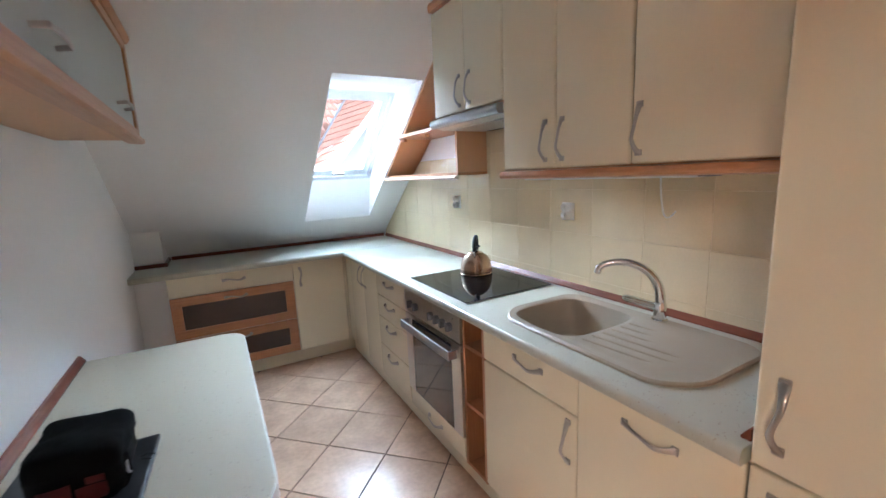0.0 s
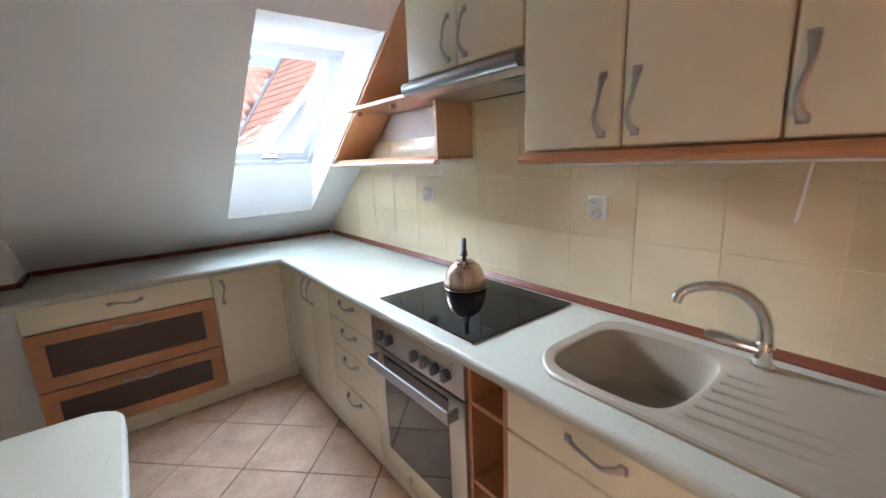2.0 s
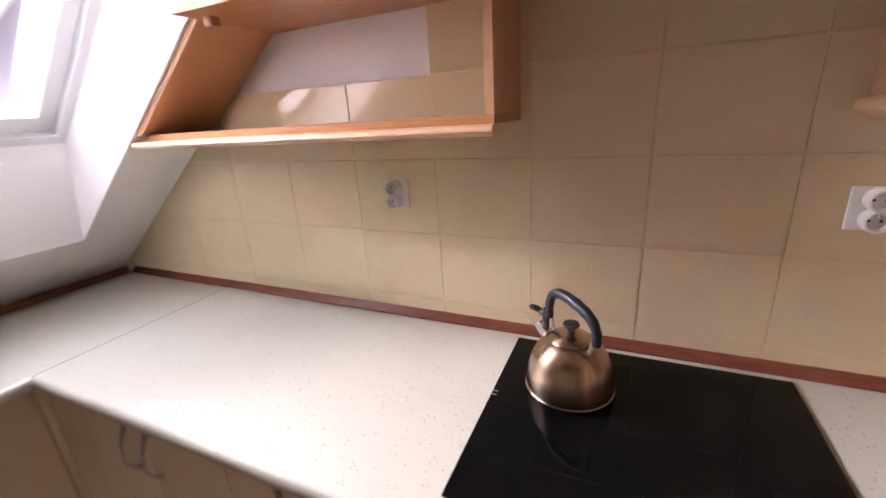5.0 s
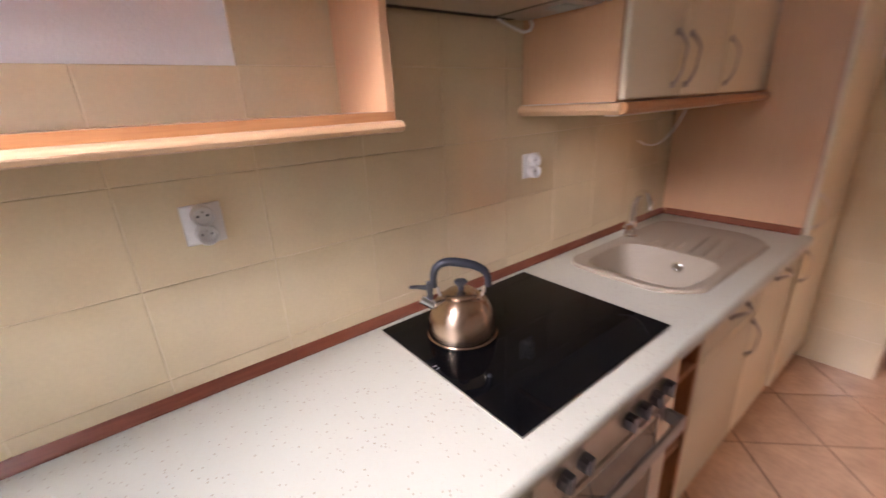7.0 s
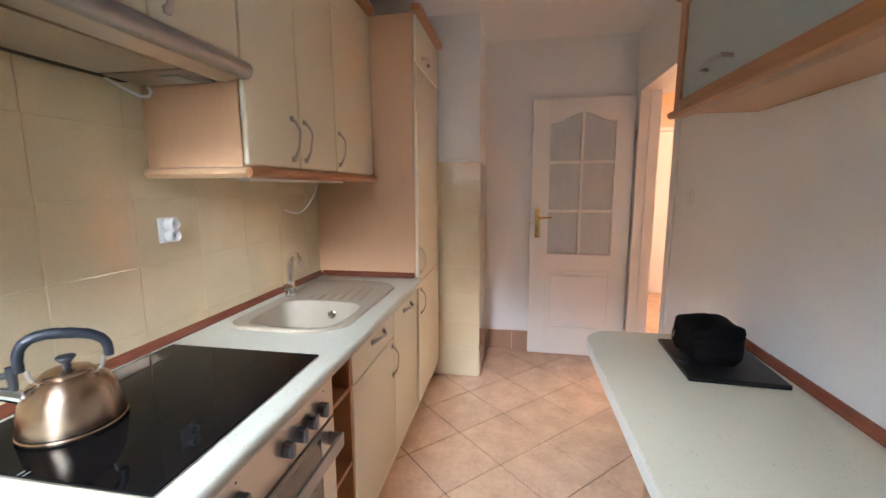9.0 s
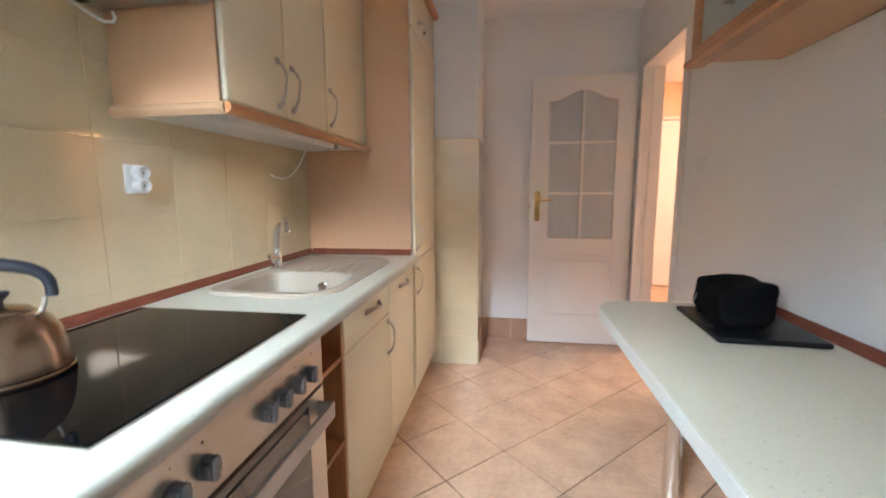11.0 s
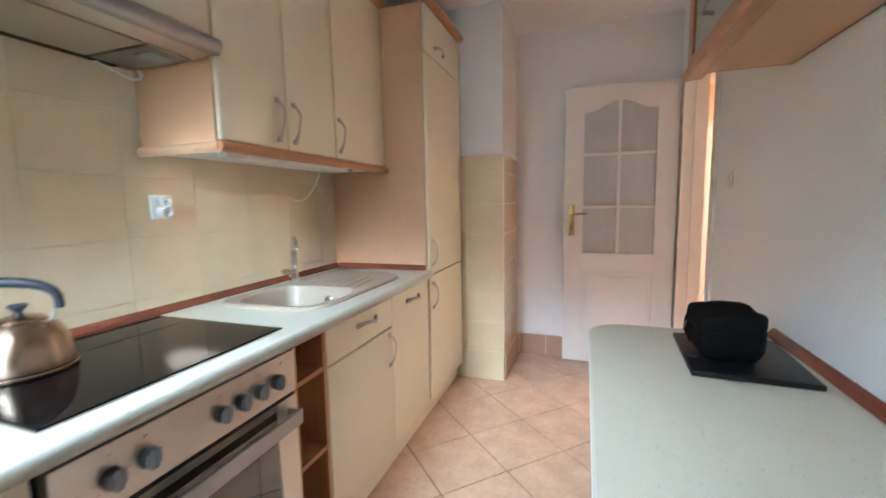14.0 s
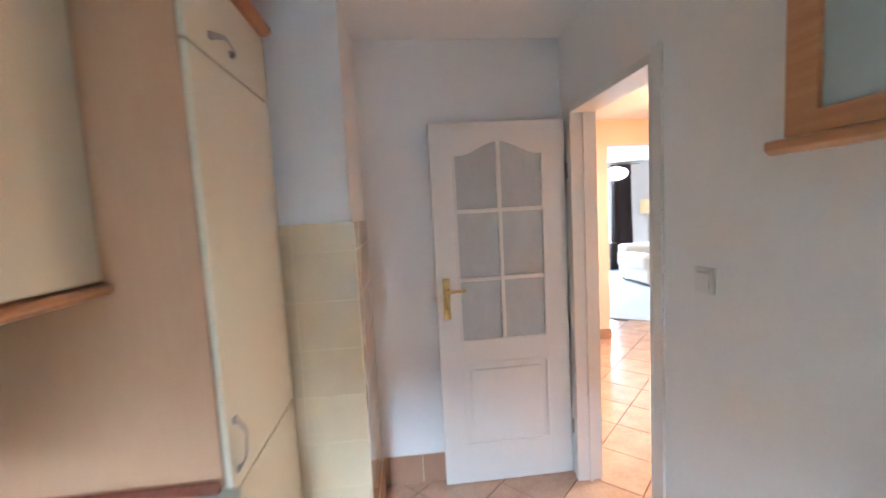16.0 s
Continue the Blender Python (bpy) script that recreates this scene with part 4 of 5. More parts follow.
def kettle():
    cx, cy, z = -0.213, 1.547, TOP + 0.0075
    u = thing("whistling_kettle", (cx, cy, z), "brushed copper whistling kettle with dark grip on the hob", "kettle")
    prof = [(0.070, 0.0), (0.086, 0.002), (0.0905, 0.008), (0.0905, 0.016), (0.0890, 0.030), (0.0850, 0.055), (0.0775, 0.080), (0.0660, 0.100), (0.0520, 0.112), (0.044, 0.116)]
    part("body", lathe(prof, (cx, cy, z), 56), COPPER, u, smooth=True)
    part("base_rim", lathe([(0.0885, 0.0015), (0.0925, 0.004), (0.0925, 0.008), (0.0895, 0.011)], (cx, cy, z), 56), COPPER, u, "rolled rim round the base", smooth=True)
    part("lid", lathe([(0.0435, 0.1145), (0.0445, 0.118), (0.040, 0.1225), (0.024, 0.1265), (0.006, 0.128)], (cx, cy, z), 40), COPPER, u, smooth=True)
    part("lid_knob", lathe([(0.008, 0.127), (0.007, 0.136), (0.013, 0.143), (0.0175, 0.149), (0.016, 0.1525), (0.004, 0.1535)], (cx, cy, z), 24), BLUE_GRIP, u, "dark plastic lid knob", smooth=True)
    # the kettle's spout points along the wall, away from the sink
    ang = radians(14)
    dx, dy = math.cos(ang + radians(35)), math.sin(ang + radians(35))
    def at(r, h):
        return (cx + dx * r, cy + dy * r, z + h)
    part("spout", tube([at(0.056, 0.074), at(0.078, 0.088), at(0.104, 0.104)], [0.016, 0.0135, 0.0125], 18), CHROME, u, "bright steel spout", smooth=True)
    cap = tube([at(0.079, 0.150), at(0.081, 0.130), at(0.080, 0.112), at(0.084, 0.098)], [0.010, 0.009, 0.008, 0.010], 14, 0.8)
    part("whistle", cap, BLACK_PLASTIC, u, "black whistle cap", smooth=True)
    lev = tube([at(0.082, 0.140), at(0.092, 0.135), at(0.102, 0.136), at(0.110, 0.137)], [0.007, 0.007, 0.006, 0.006], 12, 0.6)
    ring = [at(0.118 + 0.012 * math.cos(radians(a)), 0.137 + 0.004 * math.sin(radians(a))) for a in range(0, 361, 24)]
    ring = [(x - dy * 0.011 * math.sin(radians(24 * k)), y + dx * 0.011 * math.sin(radians(24 * k)), h) for k, (x, y, h) in enumerate(ring)]
    tube(ring, 0.0042, 10, bm=lev)
    part("whistle_lever", lev, BLACK_PLASTIC, u, "black lever with a finger ring", smooth=True)
    for s in (-1, 1):
        part("handle_post", tube([at(0.052 * s, 0.108), at(0.058 * s, 0.122), at(0.060 * s, 0.136)], 0.0045, 10), STEEL, u, smooth=True)
    pts, rad = [], []
    for i in range(21):
        a = radians(190 - 10 * i)
        c, s = math.cos(a), math.sin(a)
        k = (abs(c) ** 2.8 + abs(s) ** 2.8) ** (-1 / 2.8)
        # the grip leans forward: higher over the spout
        pts.append(at(-0.070 * c * k, 0.146 + 0.056 * s * k - 0.012 * c * k * max(0.0, s)))
        rad.append(0.0090 + 0.0022 * max(0.0, s) ** 2 + (0.0007 if i % 2 else 0))
    pts = [tuple(Vector(p)) for p in pts]
    part("handle", tube(pts, rad, 14), BLUE_GRIP, u, "dark blue-grey rubber grip", smooth=True)


def socket(y, z):
    u = thing("double_socket", (-0.006, y, z), "white double wall socket on the tiles", "socket", group="wall sockets")
    part("plate", box(-0.014, -0.0045, y - 0.037, y + 0.037, z - 0.041, z + 0.041, 0.004, seg=3), WHITE_PLASTIC, u, smooth=True)
    for s in (-1, 1):
        zc = z + s * 0.019
        bm = bmesh.new()
        prof = [(0.0205, 0.0), (0.0205, 0.026), (0.0180, 0.029), (0.0165, 0.024), (0.0155, 0.012)]
        lathe(prof, (0, 0, 0), 28, bm=bm)
        bmesh.ops.transform(bm, matrix=Matrix.Translation((-0.013, y, zc)) @ Matrix.Rotation(radians(-90), 4, "Y"), verts=bm.verts)
        o = part("outlet", bm, WHITE_PLASTIC, u, smooth=True)
        for k in (-1, 1):
            part("hole", cyl((-0.0255, y + k * 0.0085, zc), (-0.0258, y + k * 0.0085, zc), 0.0026, 10), BLACK_PLASTIC, o)
        part("pin", cyl((-0.024, y, zc + 0.009), (-0.033, y, zc + 0.009), 0.0020, 8), CHROME, o)
# ---- west side, door, column ----
def breakfast_table():
    u = thing("breakfast_bar", (-1.7, 1.07, 0), "cream breakfast bar on chrome legs along the wall", "table")
    x0, x1, y0, y1, z0, z1 = WEST + 0.003, -1.425, 0.452, 1.674, 0.735, 0.775
    r = 0.092
    def outline(o):
        rs = 0.128
        return [(x0, y0 - o), *arc(x1 - rs, y0 + rs, rs + o, -90, 0, 12), *arc(x1 - r, y1 - r, r + o, 0, 90), (x0, y1 + o)]
    part("tabletop", prism(outline(0), 2, z0, z1), TABLE_TOP, u)
    o1, o0 = outline(0.0015), outline(-0.004)
    bm = bmesh.new()
    rows = [[bm.verts.new((x, y, z)) for x, y in o] for o, z in ((o0, z0 - 0.0005), (o1, z0 + 0.0005), (o1, z1 - 0.001), (o0, z1 + 0.0004))]
    for a, b in zip(rows, rows[1:]):
        for j in range(len(a) - 1):
            bm.faces.new((a[j], a[j + 1], b[j + 1], b[j]))
    part("edge_band", bm, TABLE_EDGE, u, "pale worn edge band with chips")
    part("chip", box(-1.546, -1.531, y1 + 0.0008, y1 + 0.0022, z1 - 0.007, z1 + 0.0002, 0.0006), CHIP, u, "brown chip broken out of the edge")
    for px, py in ((-1.674, 0.670), (-1.935, 0.680)):
        leg = part("leg", lathe([(0.030, 0.028), (0.030, 0.728)], (px, py, 0), 32), CHROME, u, "chrome tube leg", smooth=True)
        part("foot", lathe([(0.026, 0.0), (0.032, 0.003), (0.032, 0.026), (0.030, 0.029)], (px, py, 0), 32), BLACK_PLASTIC, leg, "black plastic foot", smooth=True)
        part("flange", lathe([(0.032, 0.7255), (0.045, 0.730), (0.045, 0.7345)], (px, py, 0), 32), CHROME, leg, smooth=True)
    seal = thing("table_seal", (WEST, 1.07, z1), "reddish brown strip between table and wall", "trim")
    part("strip", prism([(x0, z1 + 0.0008), (x0 + 0.022, z1 + 0.0008), (x0 + 0.022, z1 + 0.007), (x0 + 0.008, z1 + 0.028), (x0, z1 + 0.030)], 1, y0 + 0.01, y1 - 0.005, 0.001), SEAL, seal)


def bag():
    z = 0.7765
    f = thing("laptop_sleeve", (-1.82, 0.735, z), "flat black folder lying on the breakfast bar", "folder")
    bm = box(-0.14, 0.14, -0.17, 0.17, 0, 0.016, 0.006, seg=3)
    bmesh.ops.transform(bm, matrix=Matrix.Translation((-1.822, 0.735, z)) @ Matrix.Rotation(radians(-3), 4, "Z"), verts=bm.verts)
    part("cover", bm, LEATHER, f, smooth=True)
    bm = box(-0.136, 0.136, -0.172, -0.166, 0.006, 0.010)
    bmesh.ops.transform(bm, matrix=Matrix.Translation((-1.822, 0.735, z)) @ Matrix.Rotation(radians(-3), 4, "Z"), verts=bm.verts)
    part("zip", bm, BLACK_PLASTIC, f)
    b = thing("camera_bag", (-1.79, 0.74, z + 0.016), "soft black fabric bag with a red print on the folder", "bag")
    bx, by, bz = -1.785, 0.738, z + 0.016 + 0.069
    def soft(p, grow=1.0):
        """A point of the unit cube pulled onto the bag's soft, overhanging shape."""
        q = (abs(p.x) ** 9 + abs(p.y) ** 9 + abs(p.z) ** 9) ** (1 / 9)
        p = p / max(q, 1e-6) * max(abs(p.x), abs(p.y), abs(p.z))
        w = Vector((p.x * 0.080, p.y * 0.090, p.z * 0.070)) * grow
        tuck = max(0.0, (-p.z - 0.45) / 0.55)
        w.x *= 1 - 0.22 * tuck
        w.y *= 1 - 0.16 * tuck
        w *= 1 + 0.05 * noise.noise(w * 18) + 0.025 * noise.noise(w * 55)
        if p.z > 0:
            w.z += p.z * (-0.007 * p.x - 0.006 * p.x * p.x - 0.005 * math.exp(-((p.y - 0.1) / 0.35) ** 2))
        return w + Vector((bx, by, bz))
    bm = bmesh.new()
    bmesh.ops.create_cube(bm, size=2)
    bmesh.ops.subdivide_edges(bm, edges=list(bm.edges), cuts=17, use_grid_fill=True)
    for v in bm.verts:
        v.co = soft(v.co.copy())
    part("body", bm, BAG, b, smooth=True)
    for z0 in (0.30, 0.34):
        loop = []
        for i in range(65):
            a = 2 * math.pi * i / 64
            c, q = math.cos(a), math.sin(a)
            k = 1 / max(abs(c), abs(q))
            loop.append(soft(Vector((c * k, q * k, z0)), 1.004))
        part("seam", tube(loop, 0.0016, 6, caps=False), BAG, b, "stitched seam round the lid")
    # red print on the flank towards the end of the table
    def print_patch(x0, x1, z0, z1):
        bm = bmesh.new()
        grid = [[bm.verts.new(soft(Vector((x0 + (x1 - x0) * i / 8, -1.0, z0 + (z1 - z0) * j / 8)), 1.012)) for i in range(9)] for j in range(9)]
        for j in range(8):
            for i in range(8):
                bm.faces.new((grid[j][i], grid[j][i + 1], grid[j + 1][i + 1], grid[j + 1][i]))
        ob = part("print", bm, RED_PRINT, b, "dark red printed patch", smooth=True)
        ob.modifiers.new("thick", "SOLIDIFY").thickness = 0.0012
    print_patch(-0.72, -0.10, -0.62, 0.06)
    print_patch(-0.02, 0.60, -0.62, -0.14)
    print_patch(0.20, 0.58, -0.10, 0.12)
    part("strap", tube([soft(Vector((1.0, -0.72, 0.42)), 1.02), soft(Vector((1.0, -0.74, 0.1)), 1.03), soft(Vector((1.0, -0.72, -0.3)), 1.03), soft(Vector((0.96, -0.70, -0.8)), 1.04)], 0.009, 8, 0.35), BAG, b, "short black strap")
    part("buckle", tube([soft(Vector((1.0, -0.72 + 0.10 * math.cos(radians(a)), -0.08 + 0.20 * math.sin(radians(a)))), 1.05) for a in range(0, 361, 20)], 0.0022, 8), NICKEL, b, "small grey metal buckle", smooth=True)
    part("drawcord", tube([(bx + 0.085, by + 0.05, z + 0.019), (bx + 0.105, by + 0.035, z + 0.022), (bx + 0.112, by + 0.052, z + 0.019), (bx + 0.096, by + 0.066, z + 0.021), (bx + 0.078, by + 0.060, z + 0.019)], 0.0022, 6), BLACK_PLASTIC, b, "thin looped black cord", smooth=True)


def west_wall_cabinet():
    x0, x1, y0, y1, z0, z1 = WEST + 0.003, -1.738, 0.455, 1.945, 1.650, 2.055
    u = thing("glazed_wall_cabinet", (-1.87, 1.2, z0), "alder wall cabinet with a wide frosted glass flap", "wall cabinet")
    bm = box(x0, x1, y0, y0 + 0.018, z0, z1)
    box(x0, x1, y1 - 0.018, y1, z0, z1, bm=bm)
    box(x0, x1, y0 + 0.018, y1 - 0.018, z1 - 0.018, z1, bm=bm)
    box(x0, x0 + 0.006, y0 + 0.018, y1 - 0.018, z0, z1 - 0.018, bm=bm)
    part("body", bm, ALDER, u)
    part("bottom_panel", box(x0, x1, y0 + 0.018, y1 - 0.018, z0, z0 + 0.018), BEECH, u, "brown wood underside")
    prof = [(x1 + 0.024, z0 - 0.016), (x1 + 0.034, z0 - 0.008), (x1 + 0.034, z0 + 0.006), (x1 + 0.020, z0 + 0.010), (x1 - 0.03, z0 - 0.001), (x1 - 0.03, z0 - 0.012)]
    part("bottom_moulding", prism(prof, 1, y0 - 0.02, y1 + 0.02, 0.001), ALDER, u)
    prof = [(x1 - 0.02, z1 + 0.001), (x1 + 0.026, z1 + 0.001), (x1 + 0.04, z1 + 0.018), (x1 + 0.04, z1 + 0.028), (x1 - 0.02, z1 + 0.034)]
    part("crown_moulding", prism(prof, 1, y0 - 0.02, y1 + 0.02, 0.001), ALDER, u)
    mid = (y0 + y1) / 2
    bm = tube([(0.001, -0.078, 0.0), (0.030, -0.074, 0.004), (0.034, -0.02, 0.006), (0.034, 0.02, 0.006), (0.030, 0.074, 0.004), (0.001, 0.078, 0)], [0.006, 0.007, 0.008, 0.008, 0.007, 0.006], 10, 0.6, side=(0, 0, 1))
    flat = mesh_of(bm, "handle", NICKEL, True)
    for a, b in ((y0, y1),):
        w, st = 0.034, 0.055
        bm = box(x1 + 0.001, x1 + 0.020, a + 0.002, b - 0.002, z0 + 0.010, z0 + 0.010 + w, 0.002)
        box(x1 + 0.001, x1 + 0.020, a + 0.002, b - 0.002, z1 - w, z1, 0.002, bm=bm)
        box(x1 + 0.0015, x1 + 0.0195, a + 0.002, a + st, z0 + 0.009 + w, z1 - w + 0.001, 0.001, bm=bm)
        box(x1 + 0.0015, x1 + 0.0195, b - st, b - 0.002, z0 + 0.009 + w, z1 - w + 0.001, 0.001, bm=bm)
        d = part("flap_door", bm, ALDER, u, "alder framed flap door")
        part("pane", box(x1 + 0.007, x1 + 0.011, a + st - 0.002, b - st + 0.002, z0 + 0.008 + w, z1 - w + 0.002), FROST_CAB, d, "frosted glass pane")
        for h in (0.79, 1.61):
            piece("handle", flat, d, (x1 + 0.011, h, z0 + 0.092))


def interior_door():
    """White panel door, open flat along the end wall."""
    yf, yb = -1.136, -1.176
    hx, ex = -2.000, -1.252
    z0, z1 = 0.010, 2.045
    u = thing("door_1", (hx, -1.156, 0), "white panelled door with six frosted panes, standing open", "door", kind="structure")
    gx0, gx1, gz0, gz1 = -1.878, -1.374, 0.835, 1.90
    # stiles and rails round the glazing
    bm = box(hx, gx0, yb, yf, z0, z1, 0.002)
    box(gx1, ex, yb, yf, z0, z1, 0.002, bm=bm)
    box(gx0, gx1, yb, yf, 0.72, gz0, 0.0, bm=bm)
    # the lower panel lies in a moulded recess
    box(gx0, gx1, yb, yf, z0, 0.225, 0.0, bm=bm)
    box(gx0, gx1, yb + 0.008, yf - 0.010, 0.225, 0.72, 0.0, bm=bm)
    # arched top rail
    pts = [(gx0, z1), (gx0, 1.87)]
    n = 24
    for i in range(n + 1):
        s = i / n
        c = abs(s - 0.5) * 2
        lift = 0.072 * (0.5 + 0.5 * math.cos(math.pi * min(1, c / 0.86)))
        pts.append((gx0 + (gx1 - gx0) * s, 1.868 + lift))
    pts += [(gx1, z1)]
    prism([pts[0]] + pts[2:], 1, yb, yf, bm=bm)
    leaf = part("leaf", bm, WHITE_LACQUER, u)
    # raised field of the lower panel with moulding
    bm = box(gx0 + 0.045, gx1 - 0.045, yf - 0.011, yf - 0.003, 0.270, 0.675, 0.006)
    part("panel", bm, WHITE_LACQUER, leaf)
    for x0, x1, a, b in ((gx0, gx1, 0.225, 0.243), (gx0, gx1, 0.702, 0.72), (gx0, gx0 + 0.018, 0.243, 0.702), (gx1 - 0.018, gx1, 0.243, 0.702)):
        part("panel_moulding", box(x0, x1, yf - 0.012, yf + 0.003, a, b, 0.004), WHITE_LACQUER, leaf)
    # glazing bars and six panes
    for zz in (1.190, 1.568):
        part("glazing_bar", box(gx0, gx1, yf - 0.026, yf - 0.001, zz - 0.011, zz + 0.011, 0.004), WHITE_LACQUER, leaf)
    cx = (gx0 + gx1) / 2
    part("glazing_bar", box(cx - 0.011, cx + 0.011, yf - 0.025, yf - 0.0005, gz0, 1.938, 0.004), WHITE_LACQUER, leaf)
    for a, b in ((gx0, cx), (cx, gx1)):
        for c, d in ((gz0, 1.190), (1.190, 1.568), (1.568, 1.94)):
            part("pane", box(a, b, yf - 0.020, yf - 0.015, c, d), FROST, leaf, "frosted ribbed glass pane")
    for x0, x1, a, b in ((gx0, gx1, gz0, gz0 + 0.014), (gx0, gx0 + 0.014, gz0, 1.866), (gx1 - 0.014, gx1, gz0, 1.866)):
        part("glazing_bead", box(x0, x1, yf - 0.015, yf + 0.003, a, b, 0.004), WHITE_LACQUER, leaf)
    # brass handle on a long plate
    h = part("handle_plate", box(-1.326, -1.286, yf, yf + 0.006, 0.978, 1.208, 0.003), BRASS, u, "brass lever handle plate", smooth=True)
    part("lever", tube([(-1.306, yf + 0.004, 1.138), (-1.306, yf + 0.045, 1.138), (-1.322, yf + 0.052, 1.139), (-1.41, yf + 0.050, 1.141)], [0.009, 0.009, 0.009, 0.007], 12), BRASS, h, smooth=True)
    part("keyhole", cyl((-1.306, yf + 0.0055, 1.04), (-1.306, yf + 0.0068, 1.04), 0.006, 12), BLACK_PLASTIC, h)
    part("latch", box(ex - 0.001, ex + 0.010, -1.162, -1.150, 1.08, 1.10, 0.002), BRASS, u)
    for zz in (0.25, 1.72):
        part("hinge", cyl((hx - 0.010, yf + 0.004, zz), (hx - 0.010, yf + 0.004, zz + 0.085), 0.007, 12), NICKEL, u, "steel hinge", smooth=True)
    # door frame lining the opening
    f = thing("door_frame", (WEST, DOOR_S, 0), "white lacquered door frame", "door frame", kind="structure")
    x0, x1 = WEST - T - 0.012, WEST + 0.012
    part("jamb", box(x0, x1, DOOR_S, DOOR_S + 0.034, 0, DOOR_H, 0.003), WHITE_LACQUER, f)
    part("jamb", box(x0, x1, DOOR_N - 0.018, DOOR_N, 0, DOOR_H, 0.003), WHITE_LACQUER, f)
    part("head", box(x0, x1, DOOR_S + 0.034, DOOR_N - 0.018, DOOR_H - 0.034, DOOR_H, 0.003), WHITE_LACQUER, f)
    part("architrave", box(WEST + 0.0005, WEST + 0.012, DOOR_N, DOOR_N + 0.055, 0, DOOR_H + 0.02, 0.003), WHITE_LACQUER, f)
    part("stop", box(WEST - 0.07, WEST - 0.055, DOOR_S + 0.034, DOOR_S + 0.046, 0, DOOR_H - 0.034), WHITE_LACQUER, f)


def light_switch():
    u = thing("light_switch", (WEST, -0.085, 1.32), "white light switch on the wall", "switch")
    part("plate", box(WEST + 0.0005, WEST + 0.010, -0.125, -0.045, 1.28, 1.36, 0.003), WHITE_PLASTIC, u)
    part("rocker", box(WEST + 0.010, WEST + 0.016, -0.110, -0.060, 1.295, 1.345, 0.003), WHITE_PLASTIC, u)


def skirting():
    """Tiled skirting along the free walls."""
    s = structure("baseboard_south", box(COL_X + 0.02, -1.262, SOUTH, SOUTH + 0.004, 0, 0.17), TILE_BACK, "brown tiled skirting", "skirting")
    me = mesh_of(box(-0.1, 0.1, -0.004, 0.004, 0.0, 0.168, 0.002), "tile", SKIRT_TILE)
    w = structure("baseboard_west", box(WEST, WEST + 0.004, DOOR_N + 0.06, 2.98, 0, 0.098), TILE_BACK, "brown tiled skirting along the wall", "skirting")
    long = mesh_of(box(-0.004, 0.004, -0.164, 0.164, 0.0, 0.096, 0.002), "tile", SKIRT_TILE)
    piece("tile", me, s, (-1.02, SOUTH + 0.008, 0.0))
    piece("tile", me, s, (-1.224, SOUTH + 0.008, 0.0))
    y = DOOR_N + 0.06 + 0.166
    while y < 2.9:
        piece("tile", long, w, (WEST + 0.008, y, 0.0))
        y += 0.331
    k = structure("baseboard_column", box(COL_X - 0.0035, COL_X - 0.0005, SOUTH + 0.013, COL_Y - 0.03, 0, 0.17), TILE_BACK, "brown tiled skirting on the column", "skirting")
    side = mesh_of(box(-0.004, 0.004, -0.128, 0.128, 0.0, 0.168, 0.002), "tile", SKIRT_TILE)
    piece("tile", side, k, (COL_X - 0.0078, COL_Y - 0.160, 0.0))
    piece("tile", side, k, (COL_X - 0.0078, COL_Y - 0.420, 0.0))
    c = structure("baseboard_hall", box(-3.43, -3.40, -3.40, -3.392, 0, 0.12), TILE_BACK, "brown tiled skirting in the hall", "skirting")
    piece("tile", mesh_of(box(-0.16, 0.16, -0.004, 0.004, 0, 0.118, 0.002), "tile", SKIRT_TILE), c, (-3.27, -3.388, 0))
